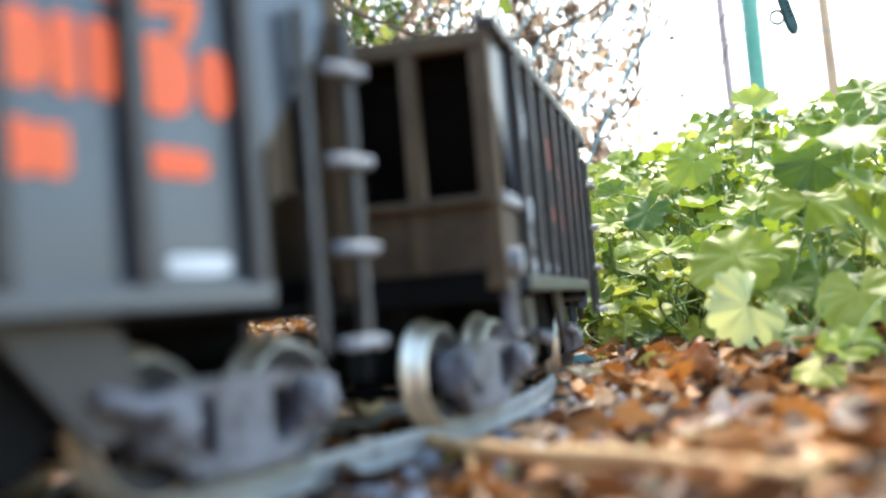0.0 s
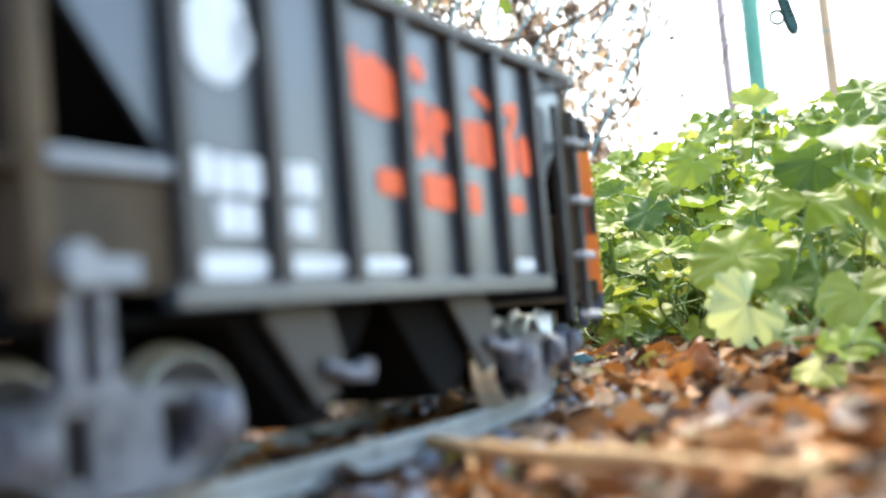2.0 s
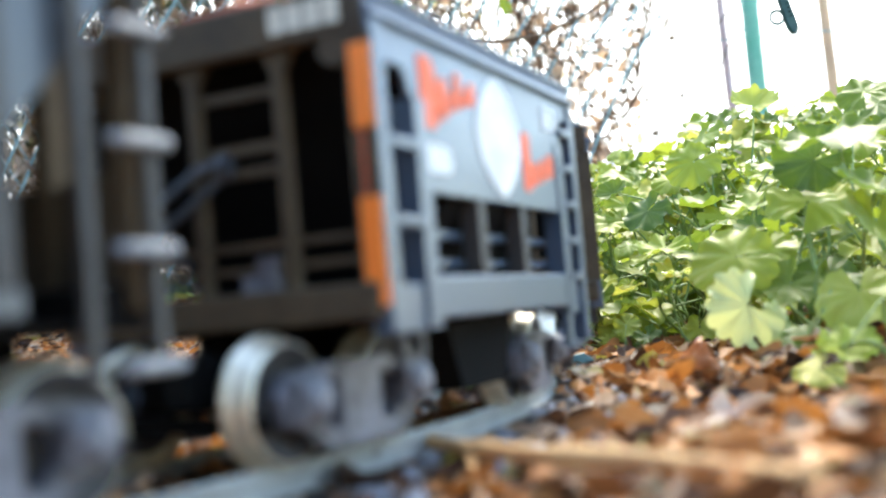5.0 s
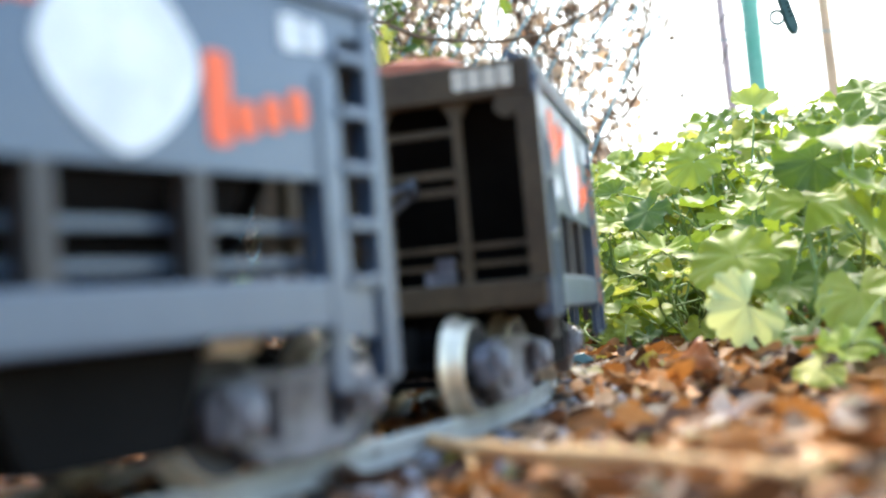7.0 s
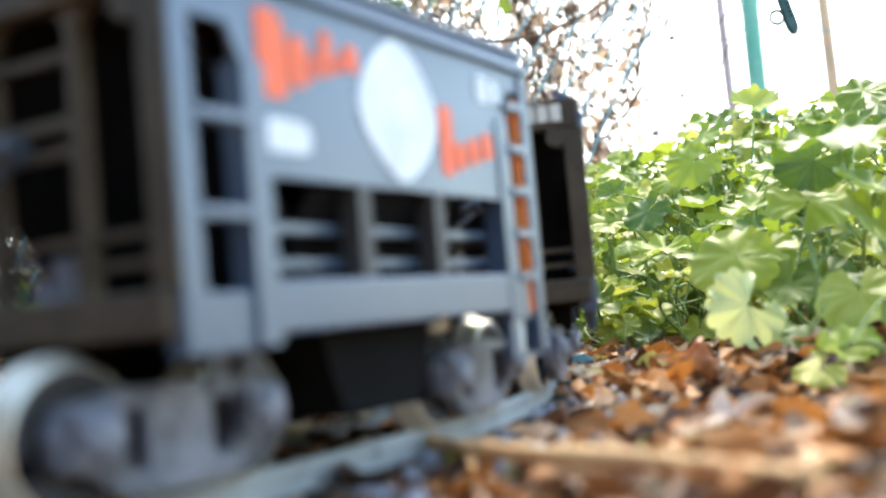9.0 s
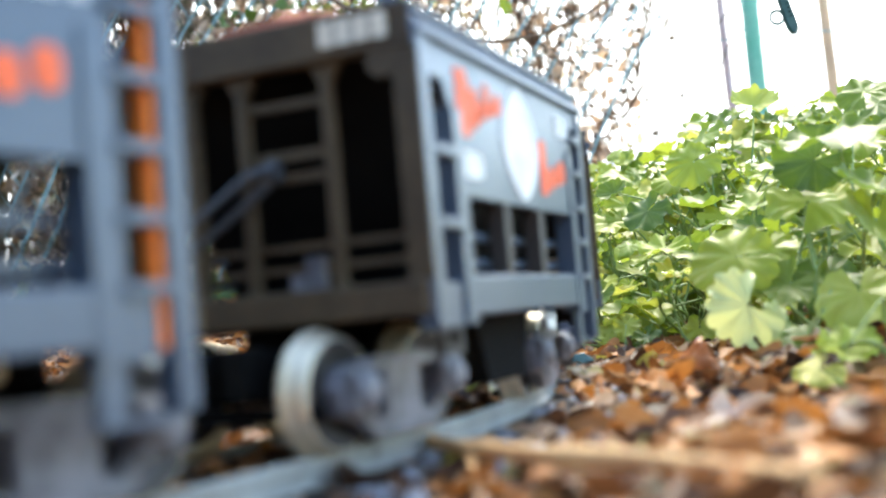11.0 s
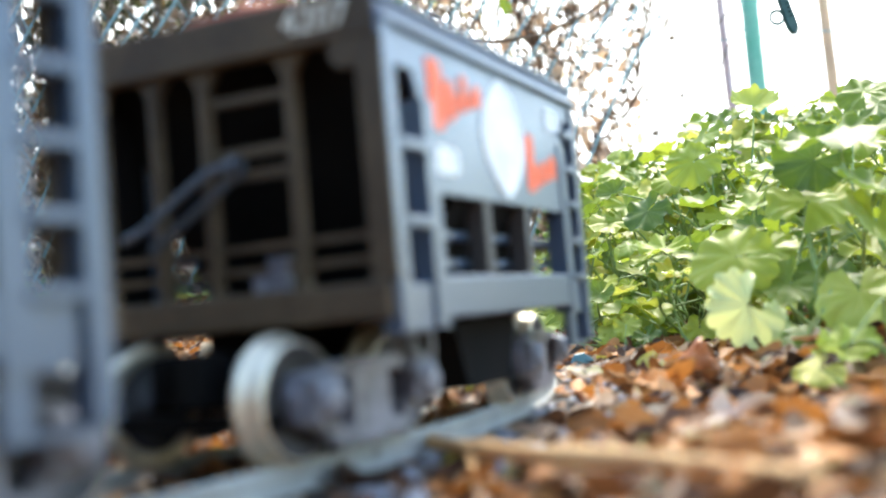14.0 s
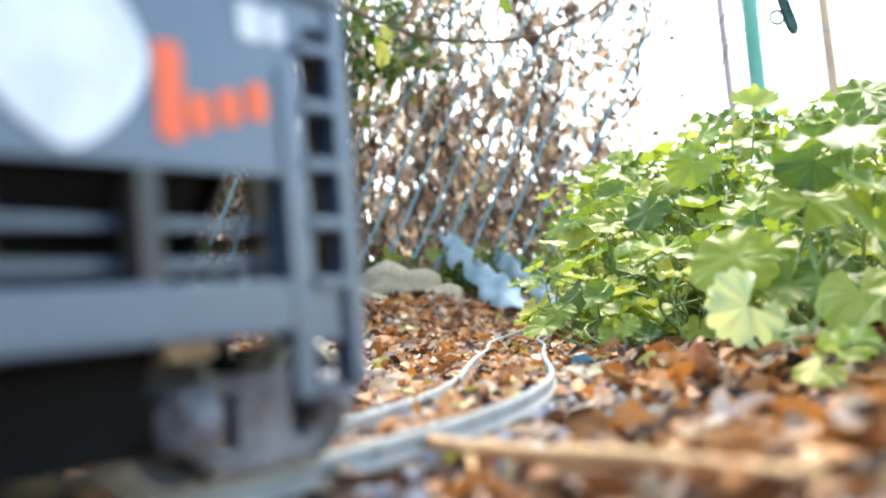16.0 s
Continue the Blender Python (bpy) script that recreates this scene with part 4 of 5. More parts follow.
    px, pz = rng.uniform(-1.75, -0.42, n), rng.uniform(0.04, 1.3, n)
    P, F = leaf_cloud(rng, px, 2.98 + rng.normal(0, 0.07, n), pz, rng.uniform(0.03, 0.075, n), 1.1, (0.3, 0.7), np.ones(n))
    leaf_object("hedge_leaves", P, F, M_HEDGE, "dark olive hedge leaves mixed with brown ones behind the fence", "hedge")
    # green undergrowth at the foot of the fence
    n = 900
    px = rng.uniform(-1.1, 0.5, n)
    pz = 0.07 + np.abs(rng.normal(0, 0.05, n))
    P, F = leaf_cloud(rng, px, FENCE_Y - 0.12 + rng.normal(0, 0.05, n), pz, rng.uniform(0.025, 0.06, n), 0.8, (0.35, 0.8))
    leaf_object("undergrowth", P, F, M_WEED, "green and yellowing weeds at the foot of the fence", "weeds")


def stone(name, x, y, z, sx, sy, sz, seed):
    bm = bmesh.new()
    bmesh.ops.create_icosphere(bm, subdivisions=3, radius=1)
    for v in bm.verts:
        n = noise.noise(v.co * 1.3 + Vector((seed, 0, 0))) * 0.5 + noise.noise(v.co * 3.4 + Vector((0, seed, 0))) * 0.12
        v.co = Vector((v.co.x * sx, v.co.y * sy, max(v.co.z, -0.5) * sz)) * (1 + n)
    ob = new(name, mesh_of(name, bm, M_STONE, True))
    ob.matrix_basis = pose(x, y, z)
    return tagged(ob, "pale beige rounded garden stone among leaves", "stone", "stones by the fence")


def bent_sheet(name, pts, half, seed):
    """A torn strip of plastic, bent along its length, a few millimetres thick."""
    rng = random.Random(seed)
    fine = []
    for p, q in zip(pts, pts[1:]):
        fine += [tuple(p[i] + (q[i] - p[i]) * u / 4 for i in range(4)) for u in range(4)]
    pts = fine + [pts[-1]]
    bm = bmesh.new()
    up, dn = [], []
    for k, (x, y, z, wd) in enumerate(pts):
        rowu, rowd = [], []
        for j in range(7):
            a = j / 6 * 2 - 1
            dz = 0.018 * (1 - a * a) + rng.uniform(-0.004, 0.004)
            w2 = half * wd * (1 + rng.uniform(-0.35, 0.3) * abs(a))
            dz += 0.05 * noise.noise(Vector((x * 38, a * 2.2, seed))) + 0.024 * noise.noise(Vector((x * 120, a * 6, seed)))
            rowu.append(bm.verts.new((x + a * w2, y - 0.02 * (1 - a * a), z + dz)))
            rowd.append(bm.verts.new((x + a * w2, y - 0.02 * (1 - a * a) + 0.003, z + dz - 0.003)))
        up.append(rowu)
        dn.append(rowd)
    for g in (up, dn):
        for k in range(len(g) - 1):
            for j in range(6):
                bm.faces.new((g[k][j], g[k][j + 1], g[k + 1][j + 1], g[k + 1][j]))
    for k in range(len(up) - 1):
        for j in (0, 6):
            bm.faces.new((up[k][j], up[k + 1][j], dn[k + 1][j], dn[k][j]))
    for k in (0, -1):
        for j in range(6):
            bm.faces.new((up[k][j], up[k][j + 1], dn[k][j + 1], dn[k][j]))
    ob = new(name, mesh_of(name, bm, M_SHEET, True))
    return tagged(ob, "torn pale blue plastic strip leaning by the fence", "plastic scrap", "plastic scraps")


M_HEDGE = leaf_material("olive_hedge_leaf", [(0.0, (0.02, 0.025, 0.01)), (0.5, (0.075, 0.085, 0.03)), (0.75, (0.16, 0.13, 0.06)), (1.0, (0.36, 0.22, 0.09))], "island", 0.5, 0.3)
M_WEED = leaf_material("weed_leaf", [(0.0, (0.05, 0.11, 0.02)), (0.5, (0.14, 0.22, 0.04)), (1.0, (0.45, 0.42, 0.08))], "island", 0.5, 0.35)


def build_backdrop():
    """Far sheet made to glow, standing in for the overexposed distance behind the fence."""
    m, n, l, b = material("glowing_distance", 1.0)
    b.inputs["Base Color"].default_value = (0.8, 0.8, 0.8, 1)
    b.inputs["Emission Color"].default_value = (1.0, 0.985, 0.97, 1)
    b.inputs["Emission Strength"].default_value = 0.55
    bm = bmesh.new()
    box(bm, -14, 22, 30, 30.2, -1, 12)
    tagged(new("backdrop", mesh_of("backdrop", bm, m)), "white sheet made to glow as bright hazy distance behind the garden", "backdrop", kind="structure")


def build_walls():
    """Added unseen timber walls, closing off low skylight behind and beside the camera."""
    for name, a in (("unseen_wall_back", (-5.2, 4.0, -5.1, -5.0, -0.05, 1.8)), ("unseen_wall_left", (-5.3, -5.2, -5.1, 2.9, -0.05, 1.8))):
        bm = bmesh.new()
        box(bm, *a)
        tagged(new(name, mesh_of(name, bm, M_TIE)), "plain dark timber wall added out of view to cut low skylight", "wall", kind="structure")


build_walls()
build_fence()
build_climber()
build_backdrop()


# ---- garden plants ----
def leaf_shape(seed, spread=158, lobes=7, ruffle=0.10, cup=0.22, ridge=0.012, cut=1.0):
    """A round scalloped leaf 44 mm across with a notch at its stalk; y points to its tip."""
    rng = random.Random(seed)
    bm = bmesh.new()
    n, rings = 84, (0.3, 0.6, 0.85, 1.0)
    R = 0.024
    ph = rng.uniform(0, 6)
    centre = bm.verts.new((0, 0, 0))
    prev = None
    for q in rings:
        row = []
        for k in range(n + 1):
            a = radians(-spread + 2 * spread * k / n)
            lobe = abs(math.sin(a * lobes / 2 * 1.02 + 1.57)) ** 0.7
            tooth = abs(math.cos(a * lobes * 1.5)) ** 0.6
            edge = R * (1.005 - cut * (0.145 - 0.06 * lobe - 0.085 * tooth)) * (1 - 0.16 * (abs(a) / math.pi) ** 2)
            r = edge * q if q > 0.9 else R * 0.95 * q * (1 - 0.16 * (abs(a) / math.pi) ** 2)
            z = cup * r * r / R + ruffle * R * q ** 4 * math.sin(a * lobes + ph) * 0.9 + 0.2 * R * q * noise.noise(Vector((3.2 * q * math.sin(a), 3.2 * q * math.cos(a), seed * 1.7))) + 0.06 * R * q * math.sin(a * 2 + ph * 1.7) - 0.25 * R * q ** 3 * (0.3 if cup > 0 else -0.3)
            z += ridge * R * q * math.cos(a * 11)
            row.append(bm.verts.new((r * math.sin(a), r * math.cos(a), z)))
        for k in range(n):
            if prev is None:
                bm.faces.new((centre, row[k + 1], row[k]))
            else:
                bm.faces.new((prev[k], prev[k + 1], row[k + 1], row[k]))
        prev = row
    return bm


def leaf_set(mat, n, name, ridge=0.006):
    out = []
    for k in range(n):
        out.append(mesh_of(name, leaf_shape(k + 3, 160 + 4 * (k % 4), (7, 5, 5, 6)[k % 4], (0.05, 0.10, 0.07, 0.13)[k % 4], (0.3, -0.25, 0.5, -0.1, 0.15)[k % 5], ridge, 0.75), mat, True))
    return out


LEAVES = leaf_set(M_GREEN, 7, "leaf")
PALE = [mesh_of("leaf", leaf_shape(31 + k, 132, 5, 0.2, -0.25, 0.03, 1.9), M_PALE, True) for k in range(2)]
STALKS = []
for bow in (0.012, 0.03, -0.02):
    bm = bmesh.new()
    tube(bm, [(bow * math.sin(math.pi * k / 8), 0.3 * bow * math.sin(2 * math.pi * k / 8), k / 8) for k in range(9)], [0.0013 - 0.0005 * k / 8 for k in range(9)], 6)
    STALKS.append(mesh_of("stalk", bm, M_PETIOLE, True))


def put_leaf(plant, base, tip, facing, size, rng, pale=False):
    """A leaf at tip, its upper face along facing, on a stalk from base (in the plant's space)."""
    up = Vector(facing).normalized()
    out = Vector((tip[0] - base[0], tip[1] - base[1], 0)) + Vector((rng.uniform(-0.02, 0.02), rng.uniform(-0.02, 0.02), -0.01))
    yv = (out - up * out.dot(up)).normalized()
    xv = yv.cross(up)
    m = Matrix((xv, yv, up)).transposed().to_4x4()
    m.translation = tip
    ob = new("leaf", rng.choice(PALE if pale else LEAVES))
    ob.parent = plant
    ob.matrix_basis = m @ Matrix.Diagonal((size * rng.uniform(0.92, 1.08), size, size, 1))
    d = Vector(tip) - Vector(base)
    st = new("stalk", rng.choice(STALKS))
    st.parent = plant
    st.matrix_basis = Matrix.Translation(base) @ d.to_track_quat("Z", "Y").to_matrix().to_4x4() @ pose(0, 0, 0, 0, 0, rng.uniform(0, 360)) @ Matrix.Diagonal((1, 1, d.length, 1))


def garden_plant(x, y, height, leaves, seed, reach=0.085, size=1.0):
    rng = random.Random(seed)
    z0 = float(ground_z(x, y))
    plant = new("garden_plant")
    plant.matrix_basis = pose(x, y, z0)
    for k in range(leaves):
        a = rng.uniform(0, 2 * math.pi)
        u = (k + rng.random()) / leaves
        rad = reach * (0.25 + 0.85 * rng.random()) * (0.75 + 0.4 * (1 - u))
        h = (height - z0) * (0.18 + 0.82 * u ** 0.8) * (1 - 0.22 * (rad / reach) ** 2 * rng.random())
        base = (0.018 * math.cos(a) * rng.random(), 0.018 * math.sin(a) * rng.random(), 0.0)
        tip = (rad * math.cos(a), rad * math.sin(a), h)
        tilt = rng.uniform(0.1, 0.85)
        face = (tilt * math.cos(a) + rng.uniform(-0.3, 0.3), tilt * math.sin(a) - 0.25 + rng.uniform(-0.3, 0.3), 1.0)
        put_leaf(plant, base, tip, face, size * rng.uniform(0.6, 1.25), rng)
        if k % 2 == 0:
            a += rng.uniform(-0.8, 0.8)
            q = rng.uniform(0.6, 1.1)
            low = (rad * q * math.cos(a), rad * q * math.sin(a), h * rng.uniform(0.55, 1.05))
            put_leaf(plant, base, low, (rng.uniform(-0.7, 0.7), rng.uniform(-0.9, 0.3), 0.8), size * rng.uniform(0.25, 0.5), rng)
    return tagged(plant, "leafy green garden plant with round scalloped leaves", "garden plant", "plants beside the track")


def build_plants():
    rows = ((0.215, 0.66, 0.085, 20), (0.31, 0.64, 0.12, 26), (0.185, 0.80, 0.075, 22), (0.27, 0.82, 0.125, 28), (0.37, 0.80, 0.17, 30),
            (0.165, 0.98, 0.12, 28), (0.235, 1.0, 0.165, 32), (0.315, 1.0, 0.195, 32), (0.41, 0.98, 0.205, 32),
            (0.20, 1.18, 0.17, 32), (0.28, 1.2, 0.21, 34), (0.37, 1.2, 0.235, 34), (0.48, 1.17, 0.24, 34),
            (0.215, 1.42, 0.20, 30), (0.31, 1.45, 0.25, 34), (0.43, 1.45, 0.275, 34), (0.56, 1.4, 0.285, 30), (0.27, 1.68, 0.245, 28), (0.42, 1.7, 0.30, 30), (0.60, 1.7, 0.32, 26))
    for k, (x, y, h, n) in enumerate(rows):
        garden_plant(x, y, h, int(n * 1.5), 20 + k, 0.078 + 0.012 * (k % 3), 0.8)
    # low plants at the edge by the rail
    for k, (x, y, h, n) in enumerate(((0.135, 0.86, 0.045, 12), (0.15, 1.08, 0.06, 14), (0.155, 1.3, 0.10, 14), (0.13, 0.74, 0.03, 9))):
        garden_plant(x, y, h, n, 70 + k, 0.035, 0.6)
    # the nearest plants, whose large leaves hang over the path of the lens
    rng = random.Random(5)
    for bx, by, tips in (
            (0.215, 0.545, ((0.141, 0.500, 0.024, 0.019, (-0.15, -1.0, 0.25), True), (0.165, 0.520, 0.014, 0.013, (0.3, -0.8, 0.5), True), (0.154, 0.560, 0.049, 0.024, (-0.3, -0.75, 0.8), False),
                            (0.202, 0.580, 0.076, 0.023, (0.0, -0.7, 0.8), False), (0.194, 0.500, 0.026, 0.022, (-0.3, -0.6, 0.8), False), (0.168, 0.500, 0.006, 0.012, (0.1, -0.6, 0.9), False),
                            (0.205, 0.500, 0.057, 0.019, (0.2, -0.7, 0.6), False), (0.176, 0.545, 0.032, 0.016, (-0.2, -0.7, 0.7), False))),
            (0.255, 0.60, ((0.215, 0.600, 0.101, 0.022, (-0.4, -0.75, 0.35), False), (0.214, 0.560, 0.109, 0.030, (-0.1, -0.25, 1.0), False), (0.207, 0.500, 0.073, 0.019, (0.1, -0.4, 0.9), False), (0.289, 0.700, 0.155, 0.018, (-0.3, -0.6, 0.7), False))),
            (0.185, 0.435, ((0.144, 0.420, -0.002, 0.010, (-0.2, -0.5, 0.9), False), (0.169, 0.450, 0.006, 0.013, (-0.1, -0.4, 0.9), False), (0.158, 0.430, 0.004, 0.011, (0.2, -0.6, 0.8), False))),
            (0.235, 0.87, ((0.220, 0.900, 0.143, 0.024, (-0.3, -0.8, 0.6), False), (0.215, 0.800, 0.088, 0.019, (-0.2, -0.5, 0.9), False), (0.167, 0.850, 0.100, 0.020, (-0.5, -0.6, 0.7), False), (0.150, 0.900, 0.122, 0.014, (-0.5, -0.5, 0.8), False),
                            (0.144, 0.750, 0.022, 0.017, (-0.2, -0.3, 1.0), False), (0.164, 0.700, 0.008, 0.013, (-0.2, -0.6, 0.8), False), (0.118, 0.750, 0.009, 0.016, (-0.4, -0.5, 0.8), False), (0.291, 0.950, 0.195, 0.021, (0.0, -0.6, 0.8), False)))):
        z0 = float(ground_z(bx, by))
        plant = new("garden_plant")
        plant.matrix_basis = pose(bx, by, z0)
        for x, y, z, r, face, pale in tips:
            put_leaf(plant, (rng.uniform(-0.01, 0.01), rng.uniform(-0.01, 0.01), 0), (x - bx, y - by, max(z, z0 + 0.008) - z0), face, r / 0.022, rng, pale)
        tagged(plant, "garden plant with large pale and green hanging leaves", "garden plant", "plants beside the track")


# ---- small things ----
def build_small():
    twig = tagged(new("twig"), "dry pale brown twig lying on fallen leaves", "twig")
    bm = bmesh.new()
    pts = [(-0.0119, 0.3202, -0.0040), (0.0023, 0.2807, -0.0035), (0.0141, 0.2564, -0.0030), (0.0246, 0.2405, -0.0025), (0.0395, 0.2248, -0.0015), (0.0478, 0.2097, -0.0010), (0.0549, 0.1960, -0.0010), (0.0604, 0.1850, -0.0010)]
    path = []
    for a, b in zip(pts, pts[1:]):
        for u in (0.0, 0.33, 0.66):
            p = Vector(a).lerp(Vector(b), u)
            path.append(p + Vector((0, 0, 0.0006 * math.sin(90 * p.x))))
    path.append(Vector(pts[-1]))
    tube(bm, path, [0.0021 + 0.0004 * math.sin(3.1 * k) + (0.0006 if k in (4, 9, 10) else 0) for k in range(len(path))], 10)
    part("stem", bm, M_TWIG, twig, "", True)
    bm = bmesh.new()
    tube(bm, [Vector((0.0023, 0.2807, -0.0035)), Vector((0.0028, 0.2627, -0.007)), Vector((0.0033, 0.2407, -0.011))], [0.0013, 0.0009, 0.0007], 7)
    part("side_shoot", bm, M_TWIG, twig, "", True)
    stone("stone", -0.125, 2.3, 0.085, 0.1, 0.07, 0.06, 1.0)
    stone("stone", -0.19, 2.15, 0.06, 0.06, 0.05, 0.035, 4.0)
    stone("stone", -0.015, 2.25, 0.05, 0.07, 0.05, 0.035, 7.0)
    stone("stone", -0.30, 1.35, -0.002, 0.03, 0.03, 0.022, 9.0)
    bent_sheet("plastic_scrap", [(0.004, 2.58, 0.21, 0.5), (0.045, 2.5, 0.15, 0.8), (0.09, 2.4, 0.10, 1.0), (0.12, 2.3, 0.058, 1.25), (0.14, 2.22, 0.018, 1.45), (0.145, 2.17, 0.0, 1.5)], 0.034, 2)
    bent_sheet("plastic_scrap", [(0.135, 2.62, 0.145, 0.5), (0.173, 2.52, 0.105, 0.9), (0.206, 2.46, 0.068, 1.0), (0.222, 2.42, 0.03, 1.0), (0.225, 2.38, 0.0, 0.9)], 0.033, 3)
    bm = bmesh.new()
    rows = []
    for k in range(13):
        u = k / 12
        row = []
        for j in range(9):
            a = j / 8 * 2 - 1
            wd = 0.0105 * math.sin(math.pi * (0.08 + 0.87 * u)) ** 0.7
            x, z = a * wd + 0.006 * u * math.sin(5 * u), 0.036 * u * (1 - 0.25 * a * a)
            y = 0.009 * abs(a) ** 1.5 - 0.010 * math.sin(2.6 * u) + 0.009 * noise.noise(Vector((a * 2.2, u * 5, 4)))
            row.append(bm.verts.new((x + 0.003 * noise.noise(Vector((a * 3, u * 6, 9))), y, z)))
        rows.append(row)
    for p, q in zip(rows, rows[1:]):
        for j in range(8):
            bm.faces.new((p[j], p[j + 1], q[j + 1], q[j]))
    curled = new("fallen_leaf", mesh_of("fallen_leaf", bm, M_CURL, True))
    curled.matrix_basis = pose(0.110, 0.475, float(ground_z(0.110, 0.475)) - 0.002, -22, 24, 25) @ Matrix.Diagonal((0.8, 0.8, 0.72, 1))
    tagged(curled, "upright curled bright orange-brown fallen leaf", "fallen leaf")
    bm = bmesh.new()
    prism(bm, [(-0.0075, -0.002), (0.004, -0.0035), (0.0078, 0.004), (0.001, 0.0075), (-0.006, 0.0055)], "y", -0.0008, 0.0008)
    bmesh.ops.bevel(bm, geom=bm.edges[:], offset=0.0006, segments=1, affect="EDGES")
    shard = new("plastic_shard", mesh_of("plastic_shard", bm, M_SHARD))
    shard.matrix_basis = pose(0.0765, 0.63, float(ground_z(0.0765, 0.63)) + 0.0075, -18, 12, 15)
    tagged(shard, "small blue-green plastic shard lying among leaves", "plastic shard")
    # long bare branch bowed before the fence
    branch = new("branch")
    bm = bmesh.new()
    run = [(-0.62, 2.64, 0.95), (-0.36, 2.3, 0.83), (-0.217, 2.2, 0.738), (-0.162, 2.2, 0.691), (-0.082, 2.2, 0.649), (-0.014, 2.2, 0.616), (0.055, 2.2, 0.601), (0.149, 2.2, 0.59), (0.243, 2.2, 0.597), (0.341, 2.2, 0.631), (0.415, 2.2, 0.673), (0.55, 2.25, 0.78), (0.7, 2.5, 0.9)]
    tube(bm, run, [0.007, 0.0065, 0.006, 0.0055, 0.005, 0.0047, 0.0044, 0.004, 0.0036, 0.0032, 0.0026, 0.002, 0.0014], 7)
    part("bough", bm, M_STEM, branch)
    for run in ([(-0.082, 2.2, 0.649), (-0.02, 2.15, 0.668), (0.05, 2.12, 0.72)], [(-0.014, 2.2, 0.616), (-0.012, 2.17, 0.66), (-0.008, 2.15, 0.75)], [(-0.17, 2.2, 0.696), (-0.15, 2.15, 0.62), (-0.11, 2.12, 0.57)]):
        bm = bmesh.new()
        tube(bm, run, [0.0024, 0.002, 0.0012], 6)
        part("side_shoot", bm, M_STEM, branch)
    rng = random.Random(9)
    for x, y, z, s in ((-0.089, 2.1, 0.557, 1.15), (-0.075, 2.1, 0.60, 0.8), (0.17, 2.12, 0.64, 0.8), (-0.1, 2.12, 0.585, 0.7)):
        ob = new("leaf", LEAVES[3])
        ob.parent = branch
        ob.matrix_basis = pose(x, y, z, 75, rng.uniform(-20, 20), rng.uniform(-30, 30)) @ Matrix.Diagonal((s * 0.6, s * 1.2, s, 1))
    tagged(branch, "thin bowed brown branch with a few green leaves", "branch")
    # peg with a wire ring, hanging on a cord
    peg = new("hanging_peg")
    peg.matrix_basis = pose(0.4195, 1.2, 0.3325, 0, -14, 0)
    bm = bmesh.new()
    prism(bm, [(-0.0045, 0.045), (0.0055, 0.045), (0.0062, -0.010), (0.003, -0.0165), (-0.002, -0.0165), (-0.0055, -0.008)], "y", -0.004, 0.004)
    bmesh.ops.bevel(bm, geom=bm.edges[:], offset=0.0012, segments=2, affect="EDGES")
    part("peg_body", bm, M_PEG, peg, "dark green moulded peg body")
    for z in (0.004, 0.009, 0.014, 0.019):
        bm = bmesh.new()
        lathe(bm, [(0.0011, -0.0006), (0.0011, 0.0004)], 10, (0.002, -0.0042, z))
        part("hole", bm, M_DARK, peg)
    bm = bmesh.new()
    tube(bm, [(-0.0125 + 0.0078 * math.cos(a), 0, 0.008 + 0.0078 * math.sin(a)) for a in np.linspace(0, 2 * math.pi, 25)], 0.0017, 8)
    part("ring", bm, M_PEG, peg, "dark wire ring")
    bm = bmesh.new()
    tube(bm, [(0, 0, 0.044), (0.01, 0, 0.3), (0.02, 0, 0.8)], 0.0012, 6)
    part("cord", bm, M_WIRE, peg)
    tagged(peg, "dark green peg with wire ring hanging on a cord", "hanging peg")
    bm = bmesh.new()
    tube(bm, [(0.225, -5.0, 1.45), (0.225, -1.2, 1.155), (0.225, 0.4, 1.10), (0.225, 1.2, 1.092), (0.225, 2.7, 1.15)], 0.0016, 6)
    tagged(new("washing_line", mesh_of("washing_line", bm, M_WIRE)), "green plastic washing line from wall to fence", "washing line")
    # bare saplings behind the fence
    for x, y, r, lean, mat, what in ((1.245, 3.2, 0.017, -0.03, M_TAN_BARK, "young tree trunk with light tan bark"), (0.868, 3.0, 0.012, -0.02, M_BARK, "thin sapling stem behind the fence, coloured pale mauve for glare")):
        tree = new("sapling")
        bm = bmesh.new()
        tube(bm, [(x + lean * k / 6 + 0.008 * math.sin(k * 1.9), y, 0.05 + 0.28 * k) for k in range(8)], [r * (1.1 - 0.07 * k) for k in range(8)], 10)
        part("trunk", bm, mat, tree)
        for k in (3, 4, 5):
            bm = bmesh.new()
            tube(bm, [(x, y, 0.3 * k), (x + 0.12 * (-1) ** k, y + 0.02, 0.3 * k + 0.14), (x + 0.2 * (-1) ** k, y, 0.3 * k + 0.35)], [r * 0.4, r * 0.3, r * 0.15], 6)
            part("limb", bm, mat, tree)
        tagged(tree, what, "tree")
    # olive shrub behind the fence
    rng = np.random.default_rng(12)
    n = 420
    px, pz = rng.normal(-0.2, 0.12, n), rng.normal(0.72, 0.09, n)
    P, F = leaf_cloud(rng, px, 2.58 + rng.normal(0, 0.04, n), pz, rng.uniform(0.02, 0.05, n), 1.0, (0.4, 0.7))
    leaf_object("shrub_leaves", P, F, M_WEED, "yellow-green shrub leaves hanging before the fence", "shrub")


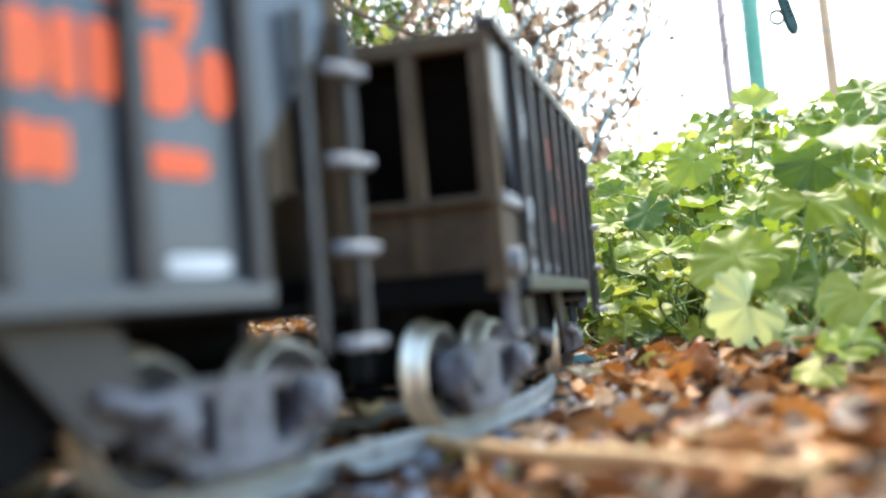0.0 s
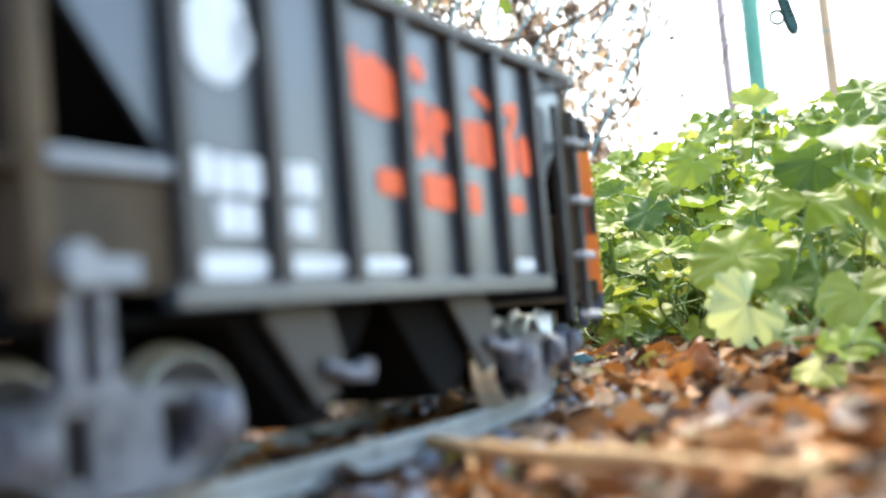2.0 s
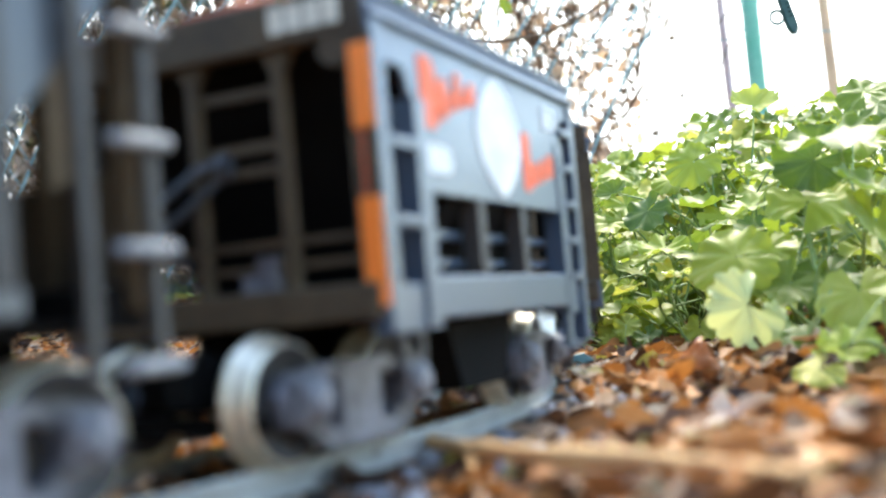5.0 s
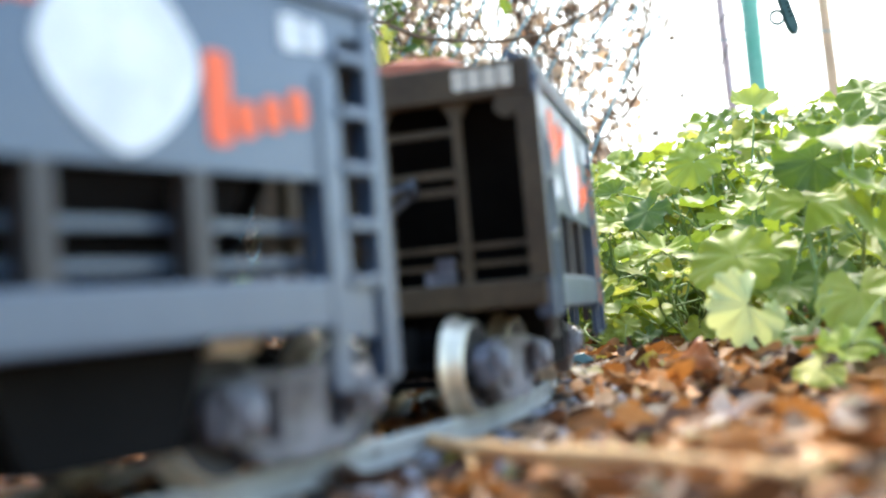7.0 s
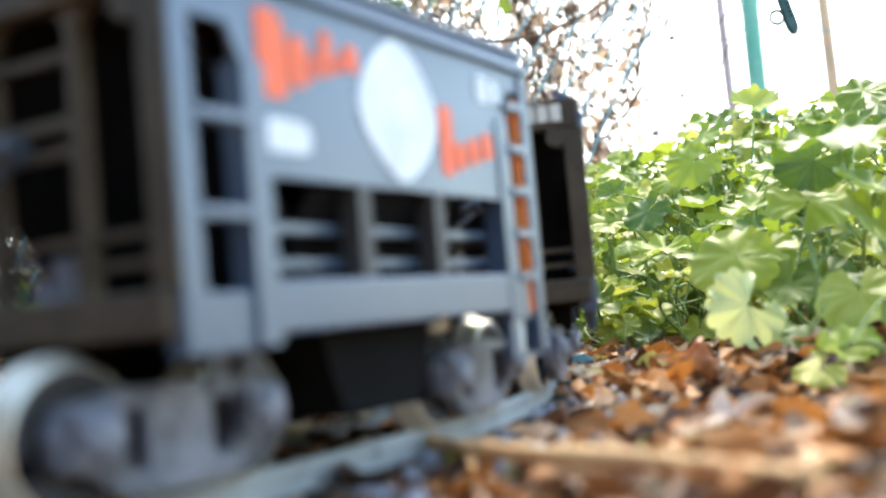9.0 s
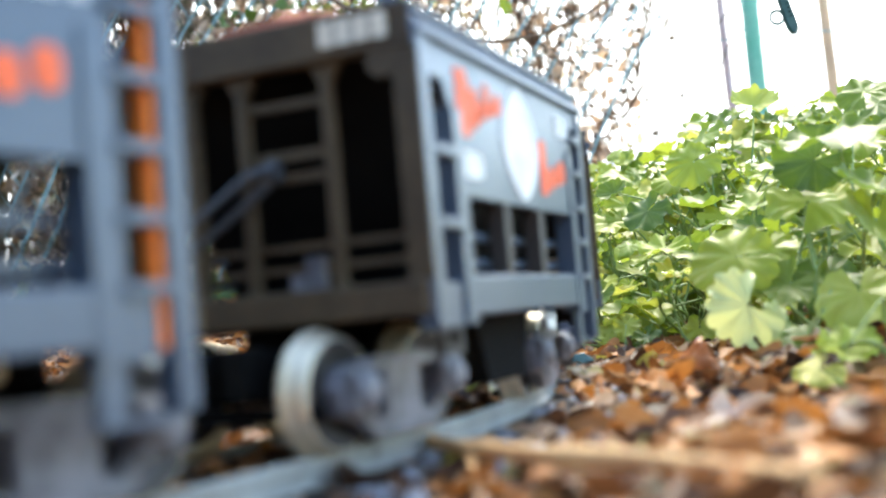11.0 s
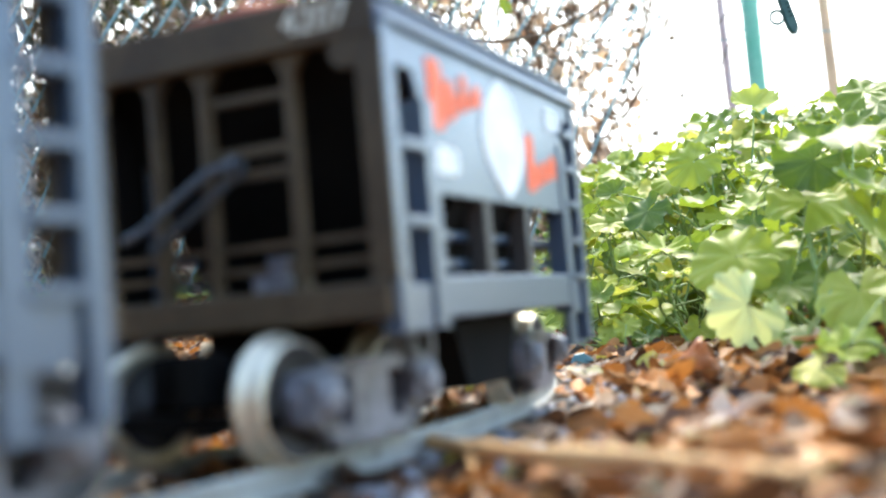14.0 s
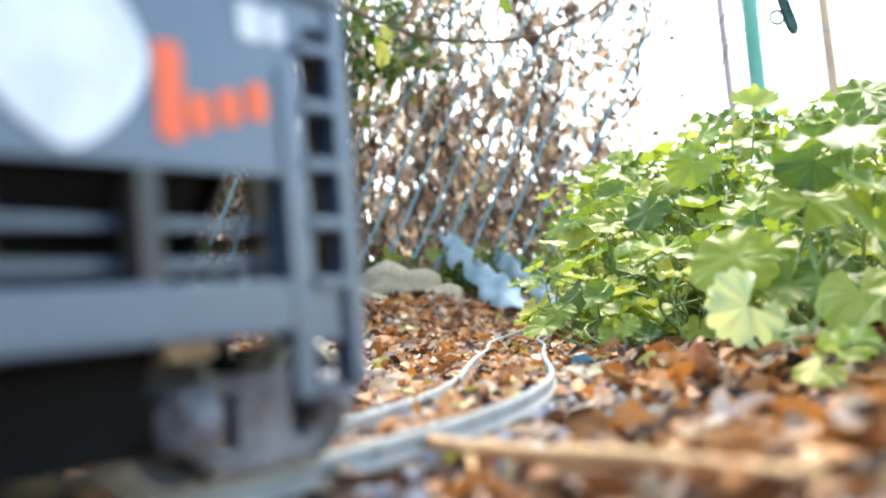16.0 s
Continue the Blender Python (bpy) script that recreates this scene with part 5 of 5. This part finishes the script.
def build_ballast():
    """Pale bits of gravel showing along the rail."""
    rng = np.random.default_rng(21)
    bm = bmesh.new()
    for k in range(300):
        s = float(rng.uniform(-0.1, 1.2))
        x, y, th = on_track(s)
        off = float(rng.uniform(0.028, 0.058)) * (1 if rng.random() < 0.92 else -1)
        r = float(rng.uniform(0.002, 0.0052))
        px, py = x + off * math.cos(th), y - off * math.sin(th)
        pos = pose(px, py, float(ground_z(px, py)) + 0.003, *rng.uniform(0, 180, 3)) @ Matrix.Diagonal((r, r * 0.8, r * 0.6, 1))
        bmesh.ops.create_icosphere(bm, subdivisions=1, radius=1, matrix=pos)
    tagged(new("ballast", mesh_of("ballast", bm, M_GRAVEL)), "pale blue-grey gravel scattered beside the rails", "gravel", kind="stuff")


M_GRAVEL = worn("pale_gravel", (0.42, 0.45, 0.5), (0.26, 0.27, 0.3), 0.6, 0, 300, 60, 0.5, 0.3)
M_SHARD = worn("blue_green_plastic", (0.06, 0.16, 0.17), (0.11, 0.23, 0.24), 0.35, 0, 200, 40, 0.4, 0.1)
M_CURL = leaf_material("curled_orange_leaf", [(0.0, (0.42, 0.13, 0.03)), (1.0, (0.55, 0.2, 0.05))], "island", 0.5, 0.35)
M_PEG = worn("dark_green_plastic", (0.02, 0.07, 0.06), (0.05, 0.11, 0.1), 0.4, 0, 300, 60, 0.5, 0.1)
build_plants()
build_small()
build_ballast()


motions()
